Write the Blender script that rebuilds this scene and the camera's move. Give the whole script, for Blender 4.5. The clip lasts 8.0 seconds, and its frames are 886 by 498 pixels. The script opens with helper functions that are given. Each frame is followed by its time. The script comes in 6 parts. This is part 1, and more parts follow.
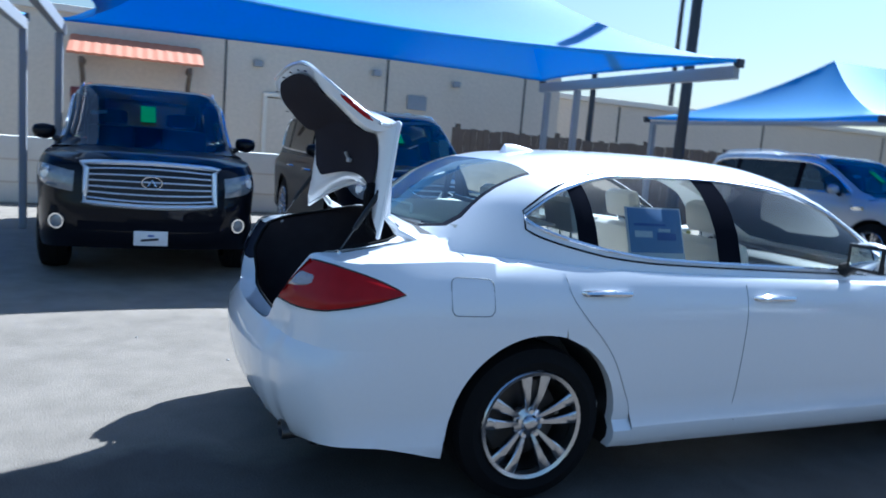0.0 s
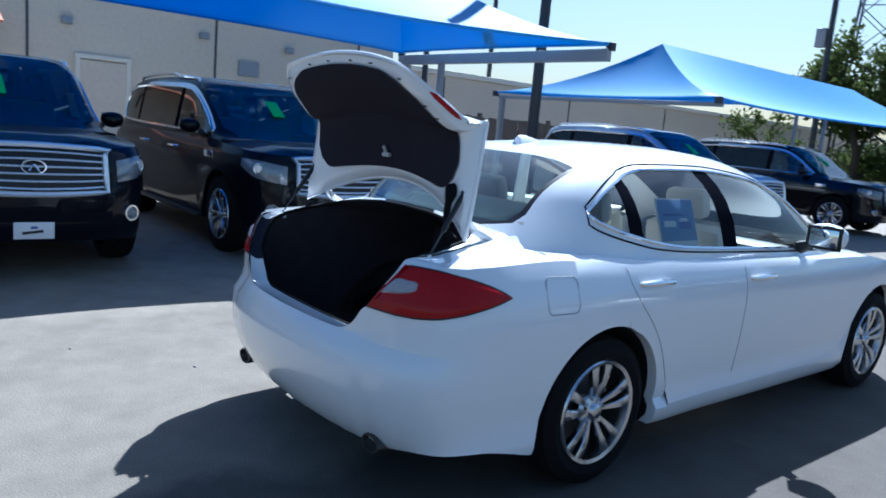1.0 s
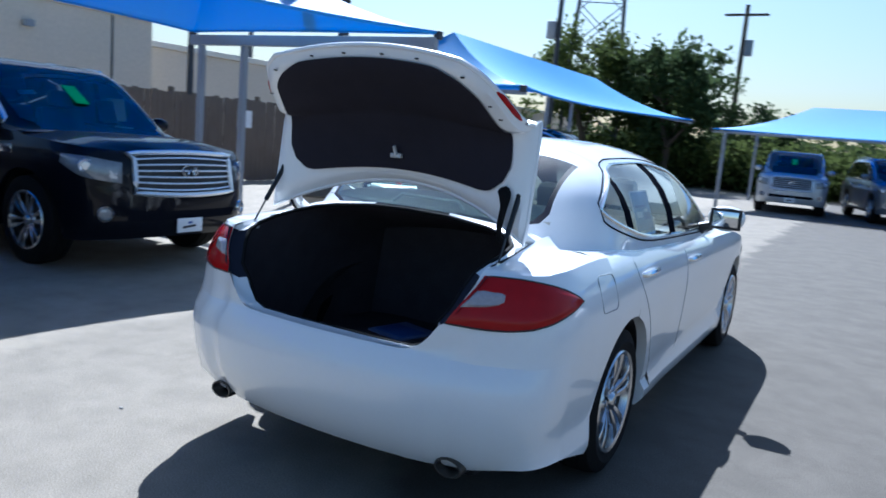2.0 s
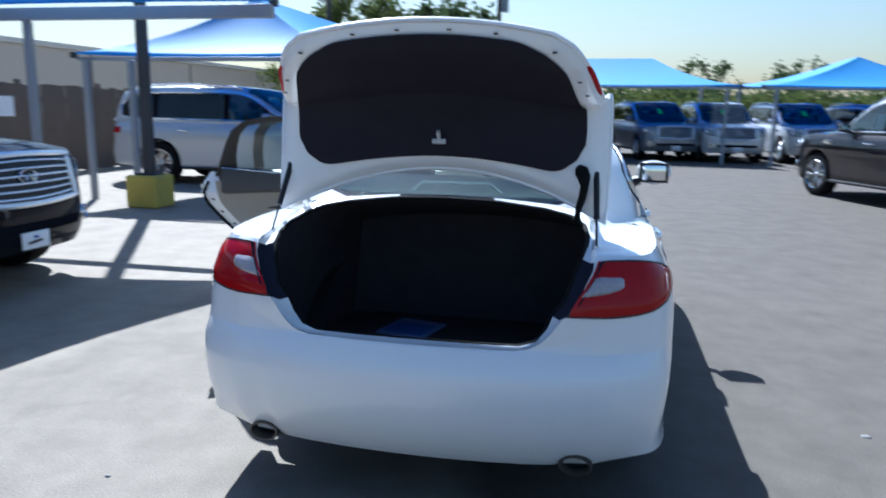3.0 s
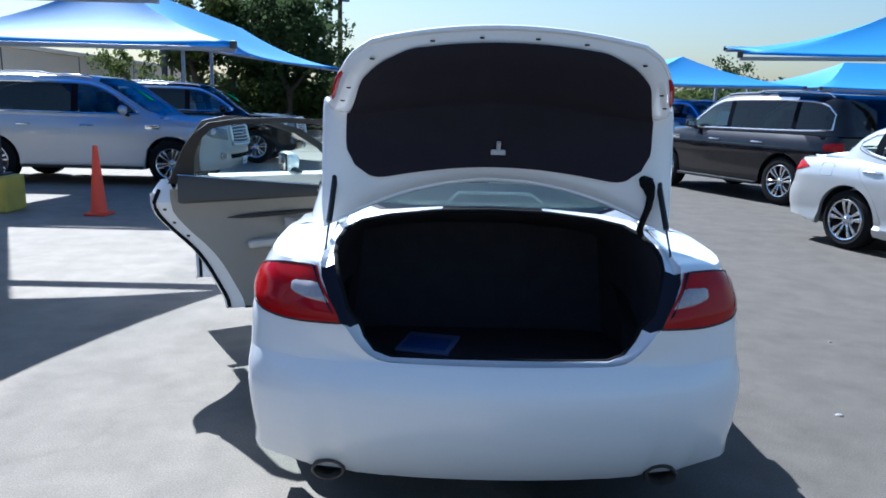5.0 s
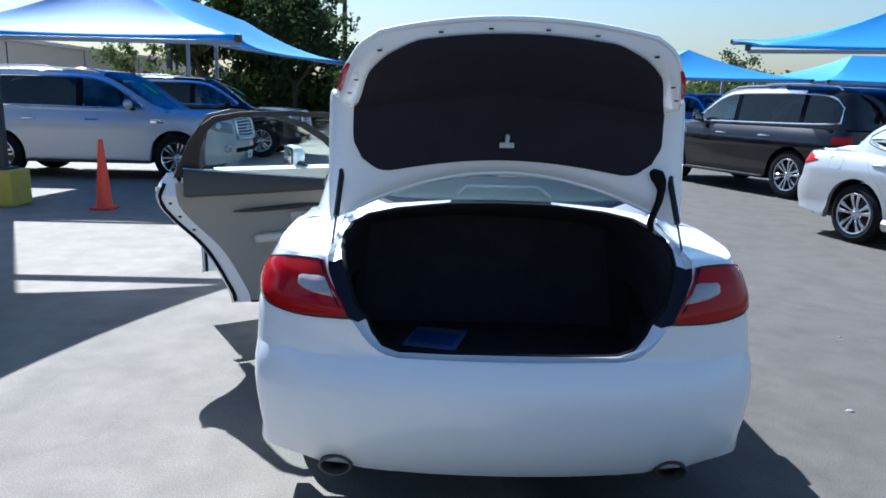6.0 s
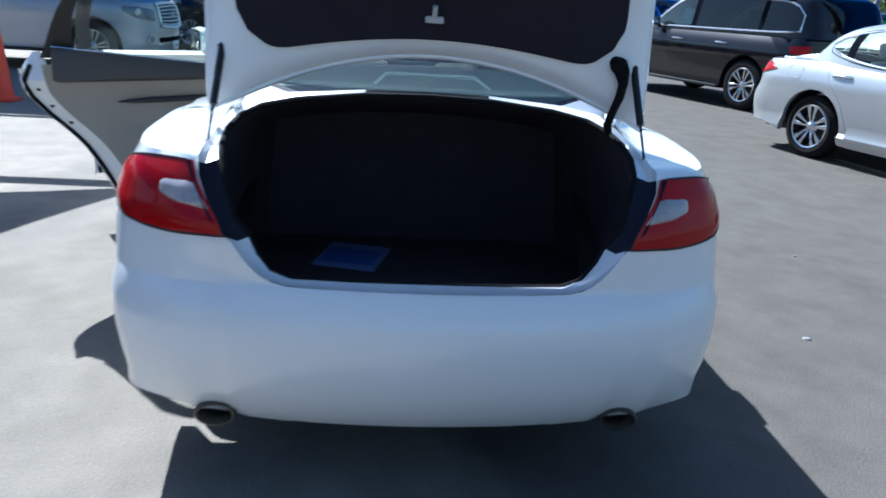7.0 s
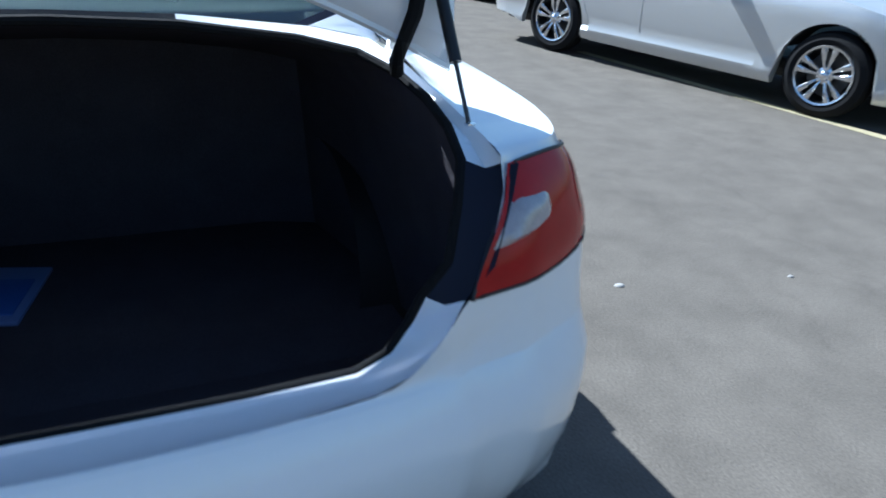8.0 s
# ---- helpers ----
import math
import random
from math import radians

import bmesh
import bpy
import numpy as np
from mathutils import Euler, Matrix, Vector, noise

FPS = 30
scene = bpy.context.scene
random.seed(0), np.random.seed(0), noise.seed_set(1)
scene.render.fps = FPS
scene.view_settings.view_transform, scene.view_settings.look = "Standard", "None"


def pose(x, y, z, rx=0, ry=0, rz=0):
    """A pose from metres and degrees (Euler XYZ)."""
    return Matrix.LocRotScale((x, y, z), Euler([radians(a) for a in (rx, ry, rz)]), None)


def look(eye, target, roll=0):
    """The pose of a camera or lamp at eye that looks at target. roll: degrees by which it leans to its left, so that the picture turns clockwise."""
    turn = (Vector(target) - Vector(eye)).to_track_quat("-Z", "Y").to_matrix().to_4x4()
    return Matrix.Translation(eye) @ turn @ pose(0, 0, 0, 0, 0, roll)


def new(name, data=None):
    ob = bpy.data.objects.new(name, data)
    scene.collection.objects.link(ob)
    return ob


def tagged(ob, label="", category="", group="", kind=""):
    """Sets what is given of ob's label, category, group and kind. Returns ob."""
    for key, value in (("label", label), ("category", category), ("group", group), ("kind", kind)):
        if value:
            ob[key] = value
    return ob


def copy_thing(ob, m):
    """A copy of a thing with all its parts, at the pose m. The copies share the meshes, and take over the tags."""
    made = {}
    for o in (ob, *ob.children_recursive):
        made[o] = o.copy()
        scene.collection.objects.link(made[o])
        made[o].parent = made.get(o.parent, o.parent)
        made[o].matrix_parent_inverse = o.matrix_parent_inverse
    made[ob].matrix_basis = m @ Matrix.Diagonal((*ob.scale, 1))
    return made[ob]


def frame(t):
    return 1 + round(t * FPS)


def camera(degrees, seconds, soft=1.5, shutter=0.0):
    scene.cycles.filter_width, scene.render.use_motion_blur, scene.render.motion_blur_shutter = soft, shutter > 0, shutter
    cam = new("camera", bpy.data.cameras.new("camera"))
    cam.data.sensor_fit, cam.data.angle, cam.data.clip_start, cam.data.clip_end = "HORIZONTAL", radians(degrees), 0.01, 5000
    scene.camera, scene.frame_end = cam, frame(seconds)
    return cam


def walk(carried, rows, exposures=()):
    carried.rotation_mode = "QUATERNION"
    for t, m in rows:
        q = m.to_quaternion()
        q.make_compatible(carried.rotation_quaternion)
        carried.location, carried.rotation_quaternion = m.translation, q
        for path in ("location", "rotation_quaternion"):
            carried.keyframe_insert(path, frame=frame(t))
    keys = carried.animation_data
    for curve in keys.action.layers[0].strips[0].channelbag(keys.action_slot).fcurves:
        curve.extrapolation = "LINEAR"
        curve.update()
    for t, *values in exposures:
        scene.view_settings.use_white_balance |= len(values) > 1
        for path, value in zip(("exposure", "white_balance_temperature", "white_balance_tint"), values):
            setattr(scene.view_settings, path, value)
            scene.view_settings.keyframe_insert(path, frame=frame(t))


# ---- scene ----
cam = camera(62.2, 8.0, soft=1.7, shutter=0.3)
PATH = [
    (0, (3.480, -0.442, 1.490), (1.659, 0.338, 1.214), 4.7),
    (0.2, (3.335, -0.609, 1.530), (1.555, 0.250, 1.223), 1.6),
    (0.5, (3.145, -0.913, 1.508), (1.401, 0.036, 1.272), 3.7),
    (0.7, (3.032, -1.143, 1.502), (1.381, -0.047, 1.235), 5.3),
    (1, (2.829, -1.425, 1.528), (1.305, -0.170, 1.206), 5.2),
    (1.2, (2.629, -1.585, 1.471), (1.168, -0.264, 1.126), 5.5),
    (2.3, (1.431, -2.190, 1.500), (0.614, -0.397, 1.160), 1.9),
    (2.5, (1.176, -2.203, 1.471), (0.416, -0.401, 1.048), -0.7),
    (2.8, (0.854, -2.252, 1.519), (0.226, -0.388, 1.158), 0.4),
    (3, (0.629, -2.300, 1.508), (0.215, -0.379, 1.136), 0.9),
    (3.2, (0.426, -2.306, 1.506), (0.182, -0.386, 1.002), -0.8),
    (3.3, (0.336, -2.324, 1.536), (0.146, -0.389, 1.068), -2.4),
    (3.5, (0.206, -2.299, 1.527), (0.052, -0.349, 1.112), -0.7),
    (3.8, (0.031, -2.175, 1.507), (-0.043, -0.213, 1.131), -0.7),
    (4, (-0.050, -2.150, 1.534), (-0.179, -0.201, 1.103), -1.2),
    (4.1, (-0.085, -2.152, 1.557), (-0.094, -0.191, 1.162), 0.4),
    (4.2, (-0.121, -2.167, 1.541), (-0.128, -0.204, 1.159), 0.0),
    (5.3, (-0.249, -2.258, 1.568), (-0.205, -0.299, 1.167), 1.8),
    (5.5, (-0.249, -2.250, 1.558), (-0.209, -0.294, 1.140), 1.0),
    (6, (-0.258, -2.225, 1.557), (-0.236, -0.266, 1.152), 1.4),
    (6.5, (-0.268, -2.124, 1.515), (-0.211, -0.190, 1.011), 2.1),
    (6.8, (-0.192, -1.905, 1.447), (-0.077, -0.004, 0.836), 2.2),
    (7, (-0.134, -1.732, 1.447), (0.035, 0.154, 0.804), 3.6),
    (7.1, (-0.100, -1.640, 1.447), (0.119, 0.240, 0.802), 2.9),
    (7.3, (-0.066, -1.464, 1.427), (0.320, 0.374, 0.737), 2.5),
    (7.5, (-0.039, -1.276, 1.391), (0.607, 0.482, 0.688), 4.5),
    (7.6, (-0.021, -1.165, 1.388), (0.720, 0.541, 0.653), 6.7),
    (7.8, (-0.001, -0.937, 1.383), (0.829, 0.691, 0.570), 6.3),
    (8, (0.059, -0.740, 1.372), (0.868, 0.878, 0.520), 5.0),
]
walk(cam, [(t, look(eye, target, roll)) for t, eye, target, roll in PATH], [(0, 1.23, 4850, 8), (1.2, 1.09, 4850, 8), (2.5, 1.27, 5030, 9), (6.5, 1.25, 5030, 9), (7.5, 1.32, 5000, 5), (8, 1.42, 5050, 5)])

# ---- light ----
SUN_SHIFT = Vector((0.46, -0.80))          # how far a shadow falls per metre of height
SUN_ELEV = math.atan2(1.0, SUN_SHIFT.length)
SUN_FROM = Vector((-SUN_SHIFT.x, -SUN_SHIFT.y, 1.0)).normalized()
world = bpy.data.worlds.new("sky")
scene.world = world
world.use_nodes = True
wn = world.node_tree
sky = wn.nodes.new("ShaderNodeTexSky")
sky.sky_type, sky.sun_disc = "NISHITA", False
sky.sun_elevation = SUN_ELEV
sky.sun_rotation = math.atan2(SUN_FROM.x, SUN_FROM.y)
sky.air_density, sky.dust_density, sky.ozone_density = 1.55, 1.4, 3.4
wn.links.new(sky.outputs["Color"], wn.nodes["Background"].inputs["Color"])
wn.nodes["Background"].inputs["Strength"].default_value = 0.050
sun = new("sun", bpy.data.lights.new("sun", "SUN"))
sun.data.energy, sun.data.angle, sun.data.color = 5.0, radians(0.53), (1.0, 0.94, 0.84)
sun.matrix_world = look(SUN_FROM * 50, (0, 0, 0))

# ---- materials ----


def material(name, base, rough=0.5, metal=0.0, vary=0.0, scale=5.0, bump=0.0, bump_scale=80.0, coat=0.0, second=None, spec=0.5):
    """Principled paint with two scales of variation: base to second by a broad noise, and fine grain."""
    m = bpy.data.materials.new(name)
    m.use_nodes = True
    t = m.node_tree
    p = t.nodes["Principled BSDF"]
    p.inputs["Base Color"].default_value = (*base, 1)
    p.inputs["Roughness"].default_value, p.inputs["Metallic"].default_value = rough, metal
    p.inputs["Coat Weight"].default_value = coat
    p.inputs["Coat Roughness"].default_value = 0.03
    p.inputs["Specular IOR Level"].default_value = spec
    where = t.nodes.new("ShaderNodeNewGeometry").outputs["Position"] if vary or bump else None
    if vary:
        broad, fine, mix, grain = (t.nodes.new(n) for n in ("ShaderNodeTexNoise", "ShaderNodeTexNoise", "ShaderNodeMix", "ShaderNodeMix"))
        broad.inputs["Scale"].default_value, fine.inputs["Scale"].default_value = scale, scale * 25
        broad.inputs["Detail"].default_value, fine.inputs["Detail"].default_value = 6, 3
        for n in (broad, fine):
            t.links.new(where, n.inputs["Vector"])
        for n in (mix, grain):
            n.data_type = "RGBA"
        a, b = mix.inputs[6], mix.inputs[7]
        a.default_value = (*base, 1)
        b.default_value = (*(second or [c * (1 - vary) for c in base]), 1)
        t.links.new(broad.outputs["Fac"], mix.inputs[0])
        grain.blend_type = "MULTIPLY"
        ramp = t.nodes.new("ShaderNodeMapRange")
        ramp.inputs["From Min"].default_value, ramp.inputs["From Max"].default_value = 0.3, 0.7
        ramp.inputs["To Min"].default_value, ramp.inputs["To Max"].default_value = 1 - vary * 0.6, 1.0
        t.links.new(fine.outputs["Fac"], ramp.inputs["Value"])
        t.links.new(mix.outputs[2], grain.inputs[6])
        t.links.new(ramp.outputs["Result"], grain.inputs[7])
        grain.inputs[0].default_value = 1.0
        t.links.new(grain.outputs[2], p.inputs["Base Color"])
    if bump:
        n, b = t.nodes.new("ShaderNodeTexNoise"), t.nodes.new("ShaderNodeBump")
        n.inputs["Scale"].default_value, n.inputs["Detail"].default_value = bump_scale, 4
        b.inputs["Strength"].default_value, b.inputs["Distance"].default_value = bump, 0.01
        t.links.new(where, n.inputs["Vector"])
        t.links.new(n.outputs["Fac"], b.inputs["Height"])
        t.links.new(b.outputs["Normal"], p.inputs["Normal"])
    return m


def glass_material(name, tint, ior=1.5):
    m = bpy.data.materials.new(name)
    m.use_nodes = True
    t = m.node_tree
    t.nodes.remove(t.nodes["Principled BSDF"])
    clear, gloss, mix, fres = (t.nodes.new(n) for n in ("ShaderNodeBsdfTransparent", "ShaderNodeBsdfGlossy", "ShaderNodeMixShader", "ShaderNodeFresnel"))
    clear.inputs["Color"].default_value = (*tint, 1)
    gloss.inputs["Roughness"].default_value = 0.02
    fres.inputs["IOR"].default_value = ior
    t.links.new(fres.outputs[0], mix.inputs[0])
    t.links.new(clear.outputs[0], mix.inputs[1])
    t.links.new(gloss.outputs[0], mix.inputs[2])
    t.links.new(mix.outputs[0], t.nodes["Material Output"].inputs["Surface"])
    return m


PEARL = material("silver_white_paint", (0.50, 0.50, 0.49), 0.30, metal=0.4, vary=0.02, scale=2, coat=1.0)
WHITE = material("white_paint", (0.83, 0.84, 0.85), 0.32, vary=0.02, scale=2, coat=1.0)
BLACKPAINT = material("black_paint", (0.004, 0.005, 0.010), 0.4, coat=0.40, vary=0.2, scale=3, spec=0.05)
DARKBROWN = material("dark_brown_paint", (0.006, 0.005, 0.008), 0.4, coat=0.9, vary=0.2, scale=3, spec=0.05)
SILVER = material("silver_paint", (0.50, 0.52, 0.54), 0.35, metal=0.3, coat=0.7, vary=0.04, scale=3)
GREYPAINT = material("grey_paint", (0.20, 0.22, 0.25), 0.3, metal=0.5, coat=0.8, vary=0.05, scale=3)
CHROME = material("chrome", (0.75, 0.76, 0.78), 0.08, metal=1.0)
SATIN = material("satin_chrome", (0.82, 0.83, 0.85), 0.32, metal=0.8)
ALLOY = material("alloy", (0.62, 0.63, 0.65), 0.22, metal=1.0, vary=0.06, scale=12)
RUBBER = material("rubber", (0.010, 0.010, 0.011), 0.85, vary=0.3, scale=15, bump=0.2, bump_scale=120, spec=0.15)
SEAM = material("shut_line_grey", (0.24, 0.26, 0.28), 0.7, vary=0.1, scale=20)
PILLAR = material("pillar_black", (0.010, 0.011, 0.016), 0.6, vary=0.2, scale=20, spec=0.0)
BEZEL = material("dark_bezel_plastic", (0.008, 0.009, 0.022), 0.55, vary=0.2, scale=20, spec=0.25)
PLASTIC = material("black_plastic", (0.012, 0.012, 0.013), 0.5, vary=0.2, scale=20)
CARPET = material("black_carpet", (0.080, 0.073, 0.086), 0.95, vary=0.4, scale=9, bump=0.5, bump_scale=400, spec=0.1)
PALEGRIP = material("pale_grip_plastic", (0.55, 0.55, 0.55), 0.5, vary=0.08, scale=20)
FELT = material("lid_felt", (0.036, 0.033, 0.044), 0.95, vary=0.3, scale=9, bump=0.4, bump_scale=400, spec=0.1)
TRIMGREY = material("grey_trim", (0.62, 0.60, 0.55), 0.6, vary=0.08, scale=9, bump=0.1, bump_scale=200)
DARKLEATHER = material("dark_leather", (0.035, 0.034, 0.036), 0.5, vary=0.15, scale=9, bump=0.1, bump_scale=150)
TAUPE = material("taupe_door_trim", (0.32, 0.30, 0.27), 0.6, vary=0.1, scale=9, bump=0.1, bump_scale=200)
LEATHER = material("pale_leather", (0.70, 0.67, 0.59), 0.5, vary=0.1, scale=9, bump=0.1, bump_scale=150)
REDLENS = material("red_lens", (0.44, 0.006, 0.008), 0.15, vary=0.35, scale=22, coat=0.4, spec=0.05)
CLEARLENS = material("clear_lens", (0.52, 0.47, 0.48), 0.12, vary=0.45, scale=55, coat=1.0)
HEADLENS = material("headlamp_lens", (0.36, 0.39, 0.43), 0.12, vary=0.6, scale=14, coat=1.0, metal=0.2)
CLEARGLASS = glass_material("clear_glass", (0.92, 0.97, 0.95), 1.55)
PRIVACY = glass_material("privacy_glass", (0.07, 0.08, 0.09), 1.6)
GREENGLASS = glass_material("green_tint_glass", (0.60, 0.80, 0.76), 1.95)
MIRROR = material("mirror_glass", (0.85, 0.87, 0.88), 0.02, metal=1.0)
REARGLASS = glass_material("rear_glass", (0.74, 0.88, 0.85), 2.1)
PANE = glass_material("door_pane_glass", (0.88, 0.95, 0.93), 1.35)
GREENPAPER = material("green_paper", (0.03, 0.80, 0.16), 0.7, vary=0.05, scale=20)
WHITEPAPER = material("white_paper", (0.78, 0.79, 0.80), 0.7, vary=0.04, scale=20)
BLUEPAPER = material("blue_paper", (0.05, 0.12, 0.42), 0.6, vary=0.2, scale=20)
DARKPRINT = material("dark_print", (0.03, 0.03, 0.035), 0.6, vary=0.1, scale=20)
FABRIC = material("blue_shade_cloth", (0.07, 0.36, 0.74), 0.6, vary=0.12, scale=0.8, bump=0.12, bump_scale=60)
_t = FABRIC.node_tree
_p, _out = _t.nodes["Principled BSDF"], _t.nodes["Material Output"]
_tr, _mx = _t.nodes.new("ShaderNodeBsdfTranslucent"), _t.nodes.new("ShaderNodeMixShader")
_tr.inputs["Color"].default_value = (0.04, 0.38, 0.85, 1)
_mx.inputs[0].default_value = 0.34
_t.links.new(_p.outputs[0], _mx.inputs[1])
_t.links.new(_tr.outputs[0], _mx.inputs[2])
_t.links.new(_mx.outputs[0], _out.inputs["Surface"])
STEEL = material("grey_painted_steel", (0.30, 0.32, 0.35), 0.5, vary=0.15, scale=5, bump=0.05)
DARKSTEEL = material("dark_pole_steel", (0.035, 0.037, 0.045), 0.5, vary=0.2, scale=5)
YELLOW = material("yellow_painted_concrete", (0.62, 0.50, 0.09), 0.8, vary=0.3, scale=6, bump=0.3, bump_scale=40)
ORANGE = material("orange_plastic", (0.86, 0.085, 0.035), 0.55, vary=0.1, scale=10)
STUCCO = material("beige_stucco", (0.70, 0.61, 0.49), 0.9, vary=0.16, scale=0.5, bump=0.08, bump_scale=30)
TERRACOTTA = material("orange_roof_sheet", (0.62, 0.24, 0.13), 0.7, vary=0.15, scale=4)
WOODFENCE = material("weathered_fence_wood", (0.17, 0.13, 0.10), 0.85, vary=0.35, scale=3, bump=0.3, bump_scale=50)
CREAM = material("cream_concrete", (0.78, 0.73, 0.63), 0.85, vary=0.12, scale=2, bump=0.2, bump_scale=60)
BARK = material("bark", (0.10, 0.075, 0.05), 0.9, vary=0.4, scale=6, bump=0.6, bump_scale=25)
LEAF = material("leaf_green", (0.055, 0.085, 0.022), 0.85, vary=0.5, scale=0.9, second=(0.10, 0.12, 0.03), spec=0.05)
LEAFDARK = material("leaf_dark_green", (0.045, 0.075, 0.028), 0.85, vary=0.5, scale=0.9, second=(0.06, 0.085, 0.03), spec=0.05)
for leaf_mat, through_colour in ((LEAF, (0.09, 0.115, 0.035)), (LEAFDARK, (0.06, 0.085, 0.035))):
    lt = leaf_mat.node_tree
    tr, mx = lt.nodes.new("ShaderNodeBsdfTranslucent"), lt.nodes.new("ShaderNodeMixShader")
    tr.inputs["Color"].default_value = (*through_colour, 1)
    mx.inputs[0].default_value = 0.4
    lt.links.new(lt.nodes["Principled BSDF"].outputs[0], mx.inputs[1])
    lt.links.new(tr.outputs[0], mx.inputs[2])
    lt.links.new(mx.outputs[0], lt.nodes["Material Output"].inputs["Surface"])
YELLOWLINE = material("yellow_road_paint", (0.46, 0.40, 0.24), 0.8, vary=0.4, scale=12)


def ground_material():
    """Worn grey asphalt that pales into old concrete on the parking side, with stains, cracks and grit."""
    m = material("worn_pavement", (0.122, 0.108, 0.092), 0.8, vary=0.16, scale=0.35, bump=0.35, bump_scale=90, spec=0.15)
    t = m.node_tree
    p = t.nodes["Principled BSDF"]
    src = p.inputs["Base Color"].links[0].from_socket
    where = t.nodes.new("ShaderNodeNewGeometry").outputs["Position"]
    crack, cr, mul = t.nodes.new("ShaderNodeTexVoronoi"), t.nodes.new("ShaderNodeMapRange"), t.nodes.new("ShaderNodeMix")
    crack.feature = "DISTANCE_TO_EDGE"
    crack.inputs["Scale"].default_value = 0.22
    warp, add = t.nodes.new("ShaderNodeTexNoise"), t.nodes.new("ShaderNodeVectorMath")
    warp.inputs["Scale"].default_value, warp.inputs["Detail"].default_value = 1.3, 6
    add.operation = "ADD"
    t.links.new(where, warp.inputs["Vector"])
    t.links.new(where, add.inputs[0])
    t.links.new(warp.outputs["Color"], add.inputs[1])
    t.links.new(add.outputs[0], crack.inputs["Vector"])
    cr.inputs["From Max"].default_value = 0.006
    cr.inputs["To Min"].default_value = 0.93
    t.links.new(crack.outputs["Distance"], cr.inputs["Value"])
    spots, sr = t.nodes.new("ShaderNodeTexNoise"), t.nodes.new("ShaderNodeMapRange")
    spots.inputs["Scale"].default_value, spots.inputs["Detail"].default_value = 3.2, 9
    t.links.new(where, spots.inputs["Vector"])
    sr.inputs["From Min"].default_value, sr.inputs["From Max"].default_value = 0.30, 0.62
    sr.inputs["To Min"].default_value, sr.inputs["To Max"].default_value = 0.84, 1.05
    t.links.new(spots.outputs["Fac"], sr.inputs["Value"])
    grit, gr, fine = t.nodes.new("ShaderNodeTexNoise"), t.nodes.new("ShaderNodeMapRange"), t.nodes.new("ShaderNodeMath")
    grit.inputs["Scale"].default_value, grit.inputs["Detail"].default_value = 120.0, 3
    t.links.new(where, grit.inputs["Vector"])
    gr.inputs["From Min"].default_value, gr.inputs["From Max"].default_value = 0.3, 0.7
    gr.inputs["To Min"].default_value, gr.inputs["To Max"].default_value = 0.80, 1.20
    t.links.new(grit.outputs["Fac"], gr.inputs["Value"])
    fine.operation = "MULTIPLY"
    t.links.new(gr.outputs["Result"], fine.inputs[0])
    t.links.new(sr.outputs["Result"], fine.inputs[1])
    both = t.nodes.new("ShaderNodeMath")
    both.operation = "MULTIPLY"
    t.links.new(cr.outputs["Result"], both.inputs[0])
    t.links.new(fine.outputs[0], both.inputs[1])
    mul.data_type, mul.blend_type = "RGBA", "MULTIPLY"
    mul.inputs[0].default_value = 1
    t.links.new(src, mul.inputs[6])
    t.links.new(both.outputs[0], mul.inputs[7])
    # pale concrete on the parking side of the car, with a ragged edge
    sep, edge, pale = t.nodes.new("ShaderNodeSeparateXYZ"), t.nodes.new("ShaderNodeMapRange"), t.nodes.new("ShaderNodeMix")
    t.links.new(add.outputs[0], sep.inputs[0])
    edge.inputs["From Min"].default_value, edge.inputs["From Max"].default_value = 0.75, 0.55
    t.links.new(sep.outputs["X"], edge.inputs["Value"])
    pale.data_type, pale.blend_type = "RGBA", "MULTIPLY"
    t.links.new(edge.outputs["Result"], pale.inputs[0])
    t.links.new(mul.outputs[2], pale.inputs[6])
    pale.inputs[7].default_value = (2.0, 1.98, 1.88, 1)
    apron, worn = t.nodes.new("ShaderNodeMapRange"), t.nodes.new("ShaderNodeMix")
    apron.inputs["From Min"].default_value, apron.inputs["From Max"].default_value = -1.9, -2.3
    t.links.new(sep.outputs["X"], apron.inputs["Value"])
    worn.data_type, worn.blend_type = "RGBA", "MULTIPLY"
    t.links.new(apron.outputs["Result"], worn.inputs[0])
    t.links.new(pale.outputs[2], worn.inputs[6])
    worn.inputs[7].default_value = (1.30, 1.29, 1.27, 1)
    t.links.new(worn.outputs[2], p.inputs["Base Color"])
    return m


GROUND = ground_material()
CONCRETEFLECK = material("pale_grit", (0.34, 0.33, 0.31), 0.9, vary=0.3, scale=60)

# ---- mesh helpers ----


def part(name, bm, mat, parent=None, label="", smooth=True, thick=0.0):
    """Links a bmesh as one mesh object under a thing or a part."""
    bmesh.ops.remove_doubles(bm, verts=bm.verts, dist=0.0002)
    me = bpy.data.meshes.new(name)
    bm.to_mesh(me)
    bm.free()
    me.materials.append(mat)
    for f in me.polygons:
        f.use_smooth = smooth
    ob = new(name, me)
    if smooth:
        me.set_sharp_from_angle(angle=radians(38))
    if thick:
        mod = ob.modifiers.new("thickness", "SOLIDIFY")
        mod.thickness, mod.offset = thick, -1
    if parent:
        ob.parent = parent
    if label:
        ob["label"] = label
    return ob


def sheet(rows, bm=None, flip=False):
    """A quad sheet through rows of points."""
    bm = bm or bmesh.new()
    vs = [[bm.verts.new(p) for p in row] for row in rows]
    for a, b in zip(vs, vs[1:]):
        for i in range(len(a) - 1):
            q = (a[i], a[i + 1], b[i + 1], b[i])
            quad(bm, q[::-1] if flip else q)
    return bm


